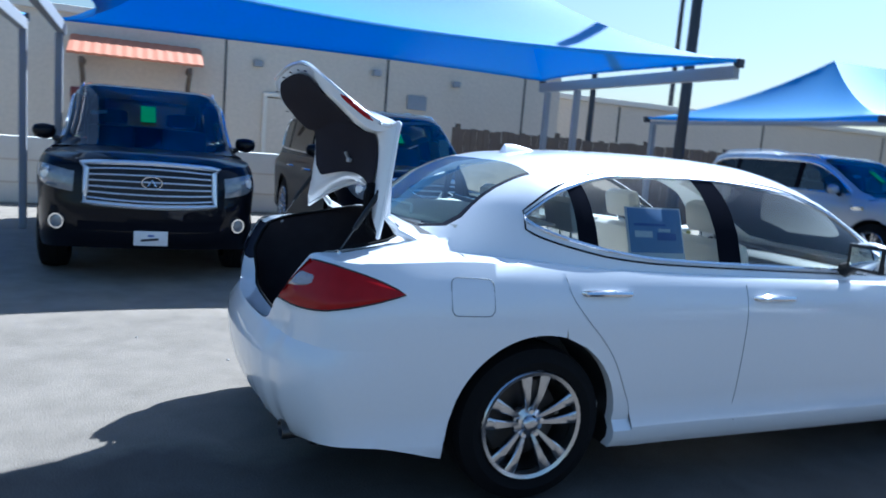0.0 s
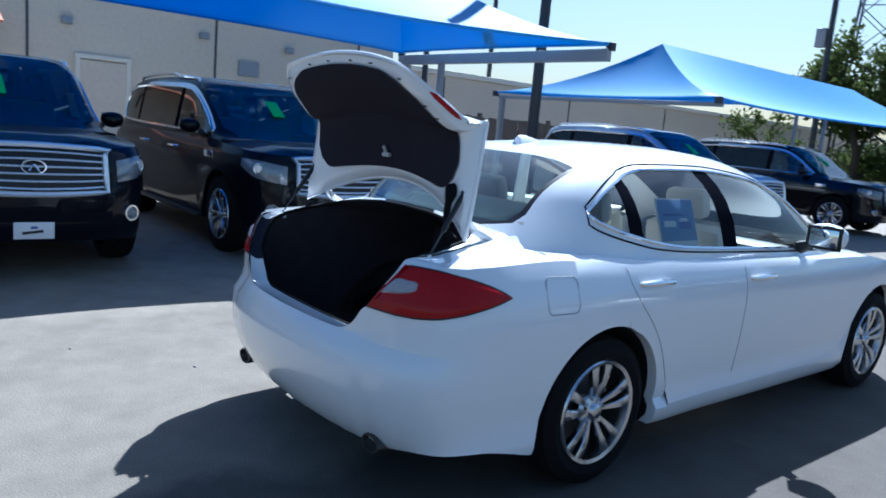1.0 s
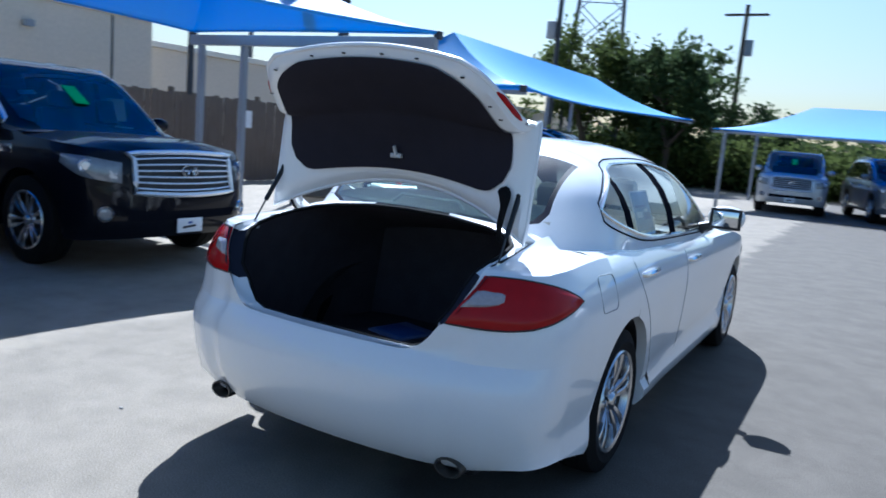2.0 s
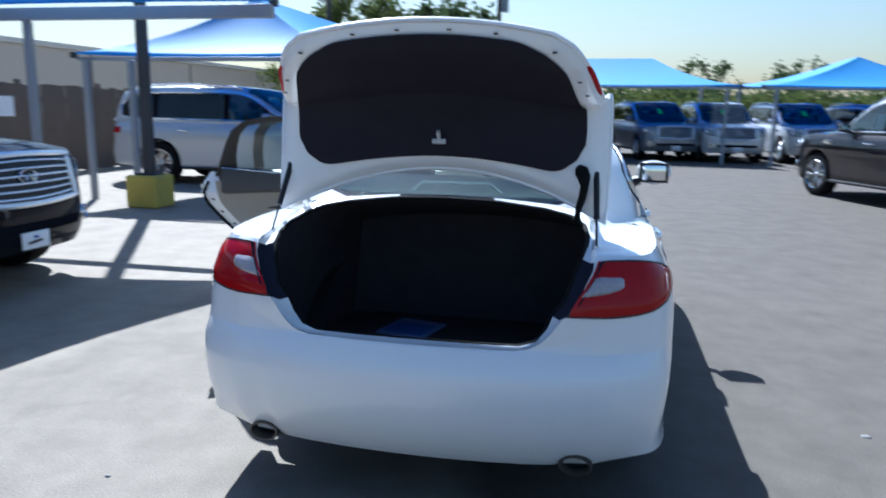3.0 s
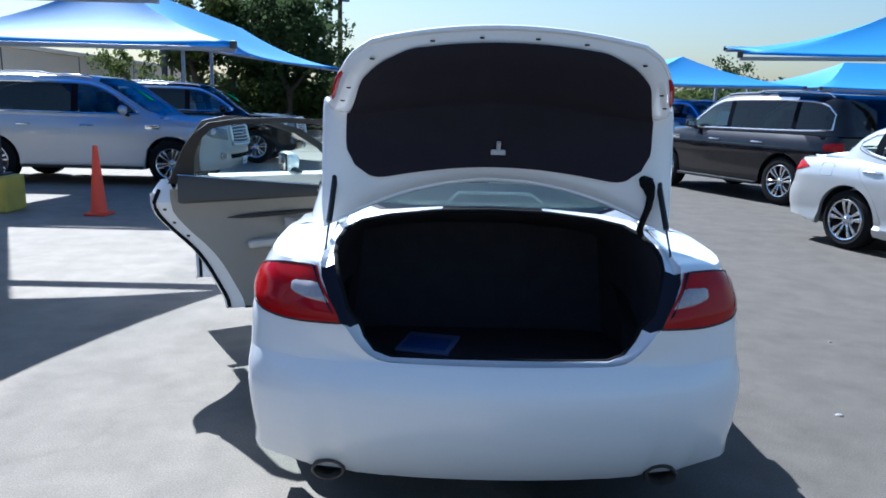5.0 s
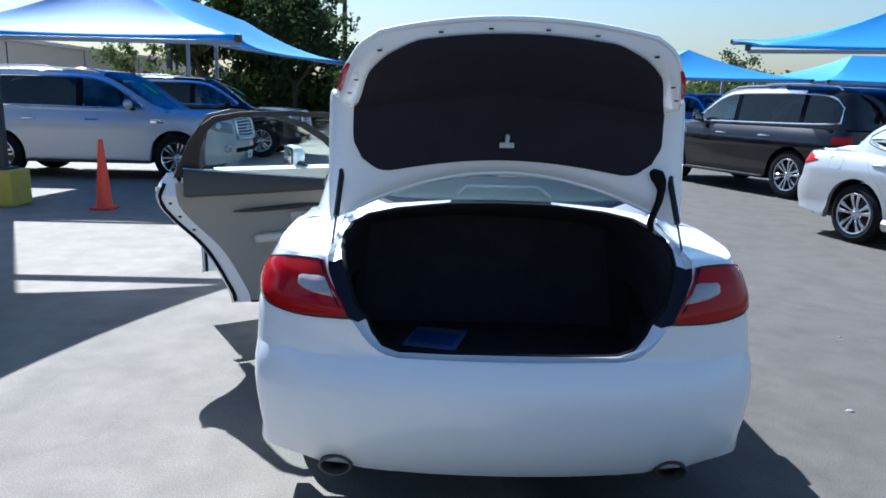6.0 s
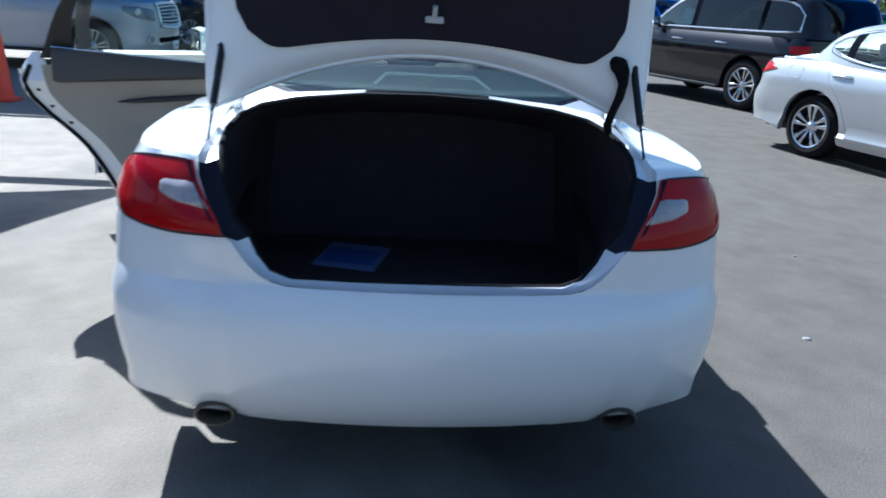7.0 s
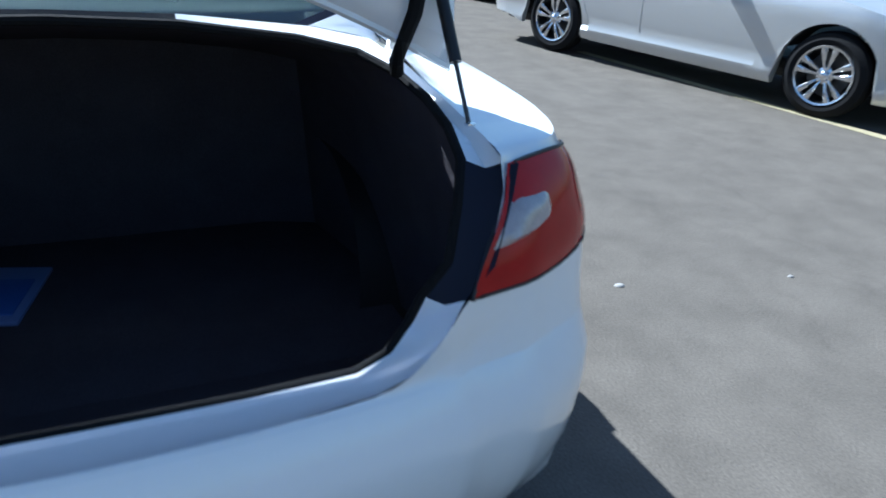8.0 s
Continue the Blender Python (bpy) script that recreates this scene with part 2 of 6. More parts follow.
def quad(bm, vs):
    """A face through the points that differ."""
    keep = []
    for v in vs:
        if all((v.co - k.co).length > 1e-5 for k in keep):
            keep.append(v)
    if len(keep) > 2:
        bm.faces.new(keep)


def box(bm, cx, cy, cz, sx, sy, sz, bevel=0.0, m=None):
    """A bevelled box into bm."""
    made = bmesh.ops.create_cube(bm, size=1.0)["verts"]
    for v in made:
        v.co = Vector((cx + v.co.x * sx, cy + v.co.y * sy, cz + v.co.z * sz))
    if bevel:
        es = list({e for v in made for e in v.link_edges})
        r = bmesh.ops.bevel(bm, geom=es, offset=bevel, segments=2, affect="EDGES", profile=0.5)
        made = r["verts"]
    if m is not None:
        for v in {v for v in made}:
            v.co = m @ v.co
    return bm


def tube(path, radius, sides=8, bm=None, closed=False, flat=1.0):
    """A round bar along a path of points; radius may be a list."""
    bm = bm or bmesh.new()
    path = [Vector(p) for p in path]
    rings = []
    for i, p in enumerate(path):
        a = path[i - 1] if i or closed else p
        b = path[(i + 1) % len(path)] if i < len(path) - 1 or closed else p
        d = (b - a).normalized()
        up = Vector((0, 0, 1)) if abs(d.z) < 0.9 else Vector((1, 0, 0))
        s = d.cross(up).normalized()
        u = s.cross(d)
        r = radius[i] if isinstance(radius, (list, tuple)) else radius
        rings.append([bm.verts.new(p + r * (math.cos(k) * s + flat * math.sin(k) * u)) for k in (2 * math.pi * j / sides for j in range(sides))])
    pairs = list(zip(rings, rings[1:])) + ([(rings[-1], rings[0])] if closed else [])
    for a, b in pairs:
        for j in range(sides):
            bm.faces.new((a[j], a[(j + 1) % sides], b[(j + 1) % sides], b[j]))
    if not closed:
        bm.faces.new(rings[0][::-1])
        bm.faces.new(rings[-1])
    return bm


def lathe(profile, steps=40, bm=None):
    """Turns (offset, radius) pairs about the x axis."""
    bm = bm or bmesh.new()
    rows = []
    for k in range(steps + 1):
        a = 2 * math.pi * k / steps
        rows.append([(o, r * math.cos(a), r * math.sin(a)) for o, r in profile])
    return sheet(rows, bm)


def smooth_at(pts):
    """A smooth curve through (x, y) pairs that never overshoots."""
    xs, ys = [p[0] for p in pts], [p[1] for p in pts]
    d = [(ys[i + 1] - ys[i]) / (xs[i + 1] - xs[i]) for i in range(len(xs) - 1)]
    s = [d[0]] + [0 if a * b <= 0 else 2 * a * b / (a + b) for a, b in zip(d, d[1:])] + [d[-1]]

    def at(x):
        if x <= xs[0]:
            return ys[0]
        if x >= xs[-1]:
            return ys[-1]
        i = max(k for k in range(len(xs) - 1) if xs[k] <= x)
        h = xs[i + 1] - xs[i]
        u = (x - xs[i]) / h
        return (ys[i] * (1 + 2 * u) * (1 - u) ** 2 + h * s[i] * u * (1 - u) ** 2 + ys[i + 1] * u * u * (3 - 2 * u) + h * s[i + 1] * u * u * (u - 1))

    return at


def thing(name, label, category, at=(0, 0, 0), turn=0, group="", kind=""):
    ob = new(name)
    ob.empty_display_size = 0.2
    ob.matrix_world = pose(*at, 0, 0, turn)
    return tagged(ob, label, category, group, kind)

# ---- setting ----
bm = bmesh.new()
n = 40
edge = 320.0
rows = [[(edge * (abs(a) ** 2.2) * (1 if a > 0 else -1), 10 + edge * (abs(b) ** 2.2) * (1 if b > 0 else -1), 0.0) for a in (2 * i / n - 1 for i in range(n + 1))] for b in (2 * j / n - 1 for j in range(n + 1))]
tagged(part("ground", sheet(rows, bm), GROUND), "worn grey pavement of the car lot", "ground", kind="structure")


def canopy(x0, x1, y0, y1, z, rise, posts, label, turn=0, sag=0.42, deep=0.17, wide=0.13, lifts=(0, 0, 0, 0), droop=0.10):
    """A hip-shaped blue shade sail between two steel frames; its edges sag inwards. lifts: how far the sw, se, ne and nw corners stand above z."""
    t = thing("shade_canopy", label, "canopy", ((x0 + x1) / 2, (y0 + y1) / 2, 0), turn, group="shade canopies of the lot")
    hx, hy = (x1 - x0) / 2, (y1 - y0) / 2
    run = min(hx, hy)
    along_y = hy > hx
    ra = (0, -(hy - run * 0.75), z + rise) if along_y else (-(hx - run * 0.75), 0, z + rise)
    rb = (0, hy - run * 0.75, z + rise) if along_y else (hx - run * 0.75, 0, z + rise)
    corner = [Vector(c) for c in ((-hx, -hy, z + lifts[0]), (hx, -hy, z + lifts[1]), (hx, hy, z + lifts[2]), (-hx, hy, z + lifts[3]))]
    ra, rb = Vector(ra), Vector(rb)
    tops = ((ra, rb), (rb, rb), (rb, ra), (ra, ra)) if not along_y else ((ra, ra), (ra, rb), (rb, rb), (rb, ra))
    cloth = bmesh.new()
    for k in range(4):
        a, b = corner[k], corner[(k + 1) % 4]
        ta, tb = tops[k]
        inward = -((a + b) / 2)
        inward.z = 0
        inward.normalize()
        rows = []
        for j in range(9):
            v = j / 8
            row = []
            for i in range(17):
                u = i / 16
                low = a.lerp(b, u) + inward * (sag * 4 * u * (1 - u) * (b - a).length / 7)
                low.z -= droop * 4 * u * (1 - u)
                high = ta.lerp(tb, u)
                p = low.lerp(high, v)
                p.z -= 0.16 * 4 * v * (1 - v)
                row.append(p)
            rows.append(row)
        sheet(rows, cloth)
        part("edge_cable", tube([r for r in rows[0]], 0.022, 6), FABRIC, t)
    part("cloth", cloth, FABRIC, t, thick=0.006)
    for sy, cols in ((-1, posts[0]), (1, posts[1])):
        def lift(x):
            left, right = (lifts[3], lifts[2]) if sy > 0 else (lifts[0], lifts[1])
            return left + (right - left) * (0.5 + x / (2 * hx))

        beam = box(bmesh.new(), 0, sy * (hy - 0.17 + deep), z - 0.055 - deep / 2, 2 * hx, wide, deep, 0.008)
        for v in beam.verts:
            v.co.z += lift(v.co.x)
        part("beam", beam, STEEL, t, smooth=False)
        for px in cols:
            lx = px - (x0 + x1) / 2
            top = z - 0.05 - deep + lift(lx)
            part("post", box(bmesh.new(), lx, sy * hy, top / 2, wide, wide, top, 0.012), STEEL, t, smooth=False)
        for sx in (-1, 1):
            part("corner_bracket", box(bmesh.new(), sx * hx, sy * hy, z - 0.03 + lift(sx * hx), 0.09, 0.09, 0.10, 0.01), DARKSTEEL, t, smooth=False)
    return t


canopy(-7.55, -3.15, -1.35, 5.85, 2.72, 0.95, ((-7.3,), (-7.35, -6.45)), "blue fabric shade canopy on grey steel frames over parked cars", sag=0.82, deep=0.15, wide=0.09, droop=0.06)
canopy(-7.55, -3.15, -9.0, -1.75, 2.72, 0.95, ((-7.35, -6.45), (-7.3,)), "blue fabric shade canopy beside another at the lot's edge", sag=0.82, deep=0.15, wide=0.09)
canopy(-7.6, -2.98, 8.1, 19.4, 2.30, 1.05, ((-7.4, -6.6), (-7.4, -6.6)), "low blue fabric shade canopy over silver and dark vehicles", deep=0.06, wide=0.09, lifts=(0, 0, 0.18, 0.75), droop=0.03)
canopy(5.72, 11.52, 9.05, 15.75, 2.50, 1.0, ((9.9, 11.2), (9.9, 11.2)), "blue fabric shade canopy across the driving lane", -19, deep=0.06, wide=0.10, lifts=(0, 0, 0.55, 0.6), droop=0.03)
for x0, x1 in ((-2.85, 4.55), (5.15, 11.6), (12.1, 19.4)):
    canopy(x0, x1, 21.6, 28.1, 2.37, 1.0, ((x0 + 0.4, x1 - 0.4), (x0 + 0.4, x1 - 0.4)), "far blue fabric shade canopy over a row of vehicles", deep=0.06, wide=0.10, lifts=(0, 0, 0.22, 0.22), droop=0.03)

# ---- vehicles: local axes, rear end at y = 0, nose towards +y ----


def spread(keys, n):
    """n steps between each two keys."""
    out = []
    for (a, b), k in zip(zip(keys, keys[1:]), n):
        out += [a + (b - a) * i / k for i in range(k)]
    return out + [keys[-1]]


def plan_curve(pts, steps):
    """Smooth plan outline (Catmull-Rom) with its outward normals, steps per span."""
    v = [Vector((x, y)) for x, y in pts]
    v = [Vector((-v[1].x, v[1].y))] + v + [Vector((-v[-2].x, v[-2].y))]
    out = []
    for k in range(1, len(v) - 2):
        a, b, c, d = v[k - 1 : k + 3]
        for i in range(steps[k - 1] + (k == len(v) - 3)):
            u = i / steps[k - 1]
            p = 0.5 * (2 * b + (c - a) * u + (2 * a - 5 * b + 4 * c - d) * u * u + (3 * b - a - 3 * c + d) * u**3)
            q = 0.5 * ((c - a) + 2 * (2 * a - 5 * b + 4 * c - d) * u + 3 * (3 * b - a - 3 * c + d) * u * u)
            q.normalize()
            out.append((p, Vector((q.y, -q.x))))
    return out


DOOR_EDGE = smooth_at([(0, 0), (0.09, 0.03), (0.22, 0.19), (0.40, 0.50), (0.51, 0.65), (0.72, 0.85), (0.874, 0.97), (1.0, 1.0)])


class Shell:
    """The skin of a car: a skirt swept round the plan outline, and a greenhouse on top of it."""

    def __init__(self, s):
        self.s = s
        self.outline = plan_curve(s["plan"], s["steps"])
        self.side, self.rear, self.front = smooth_at(s["side"]), smooth_at(s["rear"]), smooth_at(s["front"])
        self.top, self.rear_top, self.low = smooth_at(s["top"]), smooth_at(s["rear_top"]), smooth_at(s["low"])
        self.base_w, self.base_z, self.roof = smooth_at(s["base_w"]), smooth_at(s["base_z"]), smooth_at(s["roof"])
        self.win_lo, self.win_hi = smooth_at(s["win_lo"]), smooth_at(s["win_hi"])

    def inset(self, p, n, z):
        """How far the skin lies inside the outline at height z."""
        b = max(0.0, -n.y) ** 1.5
        f = max(0.0, n.y) ** 1.5
        full = self.s["corner"] * 4 * b * (1 - b) * max(0.0, min(1.0, (0.92 - z) / 0.32, (z - 0.18) / 0.15))
        return self.side(z) * (1 - b - f) + self.rear(z) * b + self.front(z) * f - full

    def arch(self, y):
        z = self.low(y)
        for yw in self.s["axles"]:
            r = self.s["arch"]
            if abs(y - yw) < r:
                z = max(z, self.s["axle_z"] + math.sqrt(r * r - (y - yw) ** 2))
        return z

    def slant(self, y, z):
        """The rear door's edge runs forward as it comes down round the wheel arch."""
        _, y1, y2, most = self.s["slant"]
        w = 0.0 if y < y1 - 1e-6 else max(0.0, (y2 - y) / (y2 - y1))
        u = min(1.0, max(0.0, (self.s["slant_z"][1] - z) / (self.s["slant_z"][1] - self.s["slant_z"][0])))
        return y + most * w * DOOR_EDGE(u)

    def crest(self, p, n):
        return self.rear_top(p.x) if p.y < self.s["tail_y"] and -n.y > 0.25 else self.top(p.y)

    def at(self, p, n, z):
        q = p - n * self.inset(p, n, z)
        side = 1 - abs(n.y) if abs(n.y) < 1 else 0
        return Vector((max(q.x, 0.0), q.y + (self.slant(p.y, z) - p.y) * (side > 0.5), z))

    def columns(self):
        cols = []
        for p, n in self.outline:
            top = self.crest(p, n)
            z = self.low(p.y)
            for _ in range(40):
                z = 0.5 * z + 0.5 * min(self.arch(self.slant(p.y, z)), top - 0.02)
            mid1, mid2 = max(z, self.s["sill"]), max(z, min(self.s["waist"], top))
            zs = spread([z, mid1, mid2, top], [2, 6, 6])
            cols.append([self.at(p, n, h) for h in zs])
        return cols

    def upright(self, k):
        """The same column without the slant, where the wing meets the rear door's edge."""
        p, n = self.outline[k]
        top, z = self.crest(p, n), self.arch(p.y)
        zs = spread([z, max(z, self.s["sill"]), max(z, min(self.s["waist"], top)), top], [2, 6, 6])
        return [Vector((q.x, p.y, h)) for q, h in ((self.at(p, n, h), h) for h in zs)]

    def wing_strip(self, k):
        """Rows of the strip of wing between the wheel arch and the slanted door edge."""
        p, n = self.outline[k]
        top, rows = self.slant_top(), []
        yw, r, zc = self.s["axles"][0], self.s["arch"], self.s["axle_z"]
        low = self.low(p.y)
        for i in range(19):
            z = top + (low - top) * i / 18
            q = self.at(p, n, z)
            left = p.y
            if z < zc:
                left = yw + r
            elif abs(z - zc) < r:
                left = max(left, yw + math.sqrt(r * r - (z - zc) ** 2))
            left = min(left, q.y)
            rows.append([Vector((q.x, left + (q.y - left) * j / 3, z)) for j in range(4)])
        return rows

    def slant_top(self):
        return self.s["slant_z"][1]

    def section(self, y):
        """Points from the belt over the window to the roof's middle."""
        wb, zb, zr = self.base_w(y), self.base_z(y), max(self.roof(y), self.base_z(y) + 0.004)
        n, lean = self.s["square"] + self.s["rear_square"] * max(0.0, min(1.0, (1.5 - y) / 0.45)), self.s["lean"]
        n -= self.s["rear_square"] * 1.35 * max(0.0, min(1.0, (0.98 - y) / 0.18))

        def theta(h):
            return math.asin(min(1.0, max(0.0, h)) ** (n / 2))

        lo = (self.win_lo(y) - zb) / (zr - zb)
        hi = (self.win_hi(y) - zb) / (zr - zb)
        ys, ye = self.s["win_y"]
        if not ys <= y <= ye:
            lo = hi = min(0.5, max(0.05, lo))
        hi = min(hi, 0.93)
        lo = max(0.02, min(lo, hi))
        rim = min(hi + self.s["rim"] / max(zr - zb, 0.05), 0.96)
        glass_x = self.s["glass_x"](y)
        t_edge = math.acos(min(1.0, max(0.0, glass_x / wb)) ** (n / 2))
        t_rim = theta(rim)
        t_edge = max(t_edge, t_rim + 0.02)
        ts = spread([0.0, theta(lo), theta(hi), t_rim, t_edge, t_edge + 0.09 * (math.pi / 2 - t_edge), math.pi / 2], [2, 4, 1, 4, 1, 6])
        out = []
        for a in ts:
            h = math.sin(a) ** (2 / n)
            x = wb * math.cos(a) ** (2 / n) * (1 - lean * h)
            bow = self.s["bow"] * max(0.0, 1 - (x / 0.68) ** 2) * max(0.0, min(1.0, (1.28 - y) / 0.48)) if self.s["bow"] else 0.0
            z = zb + (zr - zb) * h
            tilt = self.s["shear"] * (1.23 - z) / 0.18 * max(0.0, min(1.0, (y - 1.12) / 0.2, (2.9 - y) / 0.6)) * min(1.0, h / 0.12)
            out.append(Vector((x, y - bow + tilt, z)))
        return out


def add_quad(pieces, key, pts, mirrored):
    bm = pieces.setdefault(key, bmesh.new())
    pts = [Vector((-p.x, p.y, p.z)) for p in pts][::-1] if mirrored else pts
    vs = [bm.verts.new(p) for p in pts]
    keep = []
    for v in vs:
        if all((v.co - k.co).length > 1e-5 for k in keep):
            keep.append(v)
    if len(keep) > 2:
        bm.faces.new(keep)


def loose(bm):
    """The unconnected pieces of a bmesh, each as its own."""
    bmesh.ops.remove_doubles(bm, verts=bm.verts, dist=0.0004)
    left, out = set(bm.faces), []
    while left:
        stack, group = [left.pop()], []
        while stack:
            f = stack.pop()
            group.append(f)
            for e in f.edges:
                for g in e.link_faces:
                    if g in left:
                        left.remove(g)
                        stack.append(g)
        piece = bmesh.new()
        for f in group:
            piece.faces.new([piece.verts.new(v.co) for v in f.verts])
        out.append(piece)
    return out


def wheel(radius, rim, width, spokes, x, y, car, right):
    """A tyre with tread grooves and an alloy rim of paired, flared spokes, with brake disc and hub cap."""
    s = 1 if right else -1
    hold = part("wheel", lathe([(-width / 2 + 0.01, radius * 0.70), (-width / 2, radius * 0.82), (-width / 2 + 0.025, radius * 0.97), (-width * 0.2, radius), (-width * 0.18, radius - 0.008), (-width * 0.15, radius), (width * 0.15, radius), (width * 0.18, radius - 0.008), (width * 0.2, radius), (width / 2 - 0.025, radius * 0.97), (width / 2, radius * 0.82), (width / 2 - 0.01, rim + 0.004), (width / 2 - 0.03, rim - 0.004)]), RUBBER, car, "black rubber tyre")
    hold.matrix_local = pose(x - s * width / 2, y, radius, 0, 0, 0 if right else 180)
    barrel = lathe([(width / 2 - 0.012, rim), (width / 2 - 0.004, rim - 0.006), (width / 2 - 0.010, rim - 0.022), (width / 2 - 0.05, rim - 0.03), (-width * 0.3, rim - 0.05), (-width * 0.3, 0.05)])
    part("rim", barrel, ALLOY, hold, "bright alloy rim")
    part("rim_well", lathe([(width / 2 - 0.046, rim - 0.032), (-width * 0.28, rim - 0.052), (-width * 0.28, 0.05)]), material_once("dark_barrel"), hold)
    part("brake_disc", lathe([(0.0, 0.05), (0.0, rim * 0.72), (-0.02, rim * 0.72)]), material_once("disc_iron"), hold)
    f = width / 2
    for k in range(spokes):
        bm = bmesh.new()
        a = 2 * math.pi * (k + 0.5) / spokes - 0.314
        wide = 5 / spokes
        for side in (-1, 1):
            rows = []
            for i in range(9):
                u = i / 8
                r = 0.050 + (rim - 0.062) * u
                ang = a + side * wide * (0.05 * (1 - u) + 0.205)
                half = (0.0095 + 0.0205 * u ** 1.2) * wide ** 0.7
                depth = f - 0.036 + 0.024 * u + 0.010 * math.sin(u * math.pi)
                c, d = math.cos(ang), math.sin(ang)
                tx = Vector((0, -d, c))
                o = Vector((0, r * c, r * d))
                rows.append([o + tx * half + Vector((depth - 0.03, 0, 0)), o + tx * half * 0.92 + Vector((depth - 0.004, 0, 0)), o + tx * half * 0.7 + Vector((depth, 0, 0)), o - tx * half * 0.7 + Vector((depth, 0, 0)), o - tx * half * 0.92 + Vector((depth - 0.004, 0, 0)), o - tx * half + Vector((depth - 0.03, 0, 0))])
            sheet(rows, bm)
        part("spoke", bm, ALLOY, hold)
    part("hub_cap", lathe([(f - 0.012, 0.0001), (f - 0.013, 0.026), (f - 0.018, 0.033), (f - 0.034, 0.040), (f - 0.046, 0.070), (f - 0.06, 0.078)], steps=28), ALLOY, hold)
    for k in range(5):
        a = 2 * math.pi * k / 5 + 0.3
        nut = tube([(f - 0.05, 0.056 * math.cos(a), 0.056 * math.sin(a)), (f - 0.024, 0.056 * math.cos(a), 0.056 * math.sin(a))], 0.010, 6)
        part("wheel_nut", nut, CHROME, hold, smooth=False)
    return hold


ONCE = {}


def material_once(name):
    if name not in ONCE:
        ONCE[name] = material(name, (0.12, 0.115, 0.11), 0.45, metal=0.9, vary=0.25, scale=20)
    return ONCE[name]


def material_pale(name):
    if name not in ONCE:
        ONCE[name] = material(name, (0.78, 0.80, 0.76), 0.4, vary=0.05)
    return ONCE[name]


def seat(x, y, z, car, bench=False, w=0.52, LEATHER=LEATHER):
    h = part("seat", box(bmesh.new(), x, y, z + 0.08, w, 0.52, 0.16, 0.05), LEATHER, car, "pale leather seat" if LEATHER is not DARKLEATHER else "dark leather seat")
    back = bmesh.new()
    box(back, 0, 0, 0.32, w, 0.14, 0.62, 0.05)
    for v in back.verts:
        v.co = pose(x, y - 0.27, z + 0.10, 14) @ v.co
    part("backrest", back, LEATHER, h)
    for hx in ((x,) if not bench else (x - 0.38, x + 0.38)):
        head = bmesh.new()
        box(head, 0, 0, 0.0, 0.27, 0.10, 0.17, 0.04)
        for v in head.verts:
            v.co = pose(hx, y - 0.43, z + 0.83, 14) @ v.co
        part("headrest", head, LEATHER, h)
        for dx in (-0.05, 0.05):
            part("headrest_post", tube([(hx + dx, y - 0.41, z + 0.72), (hx + dx, y - 0.425, z + 0.79)], 0.006, 6), CHROME, h)
    return h


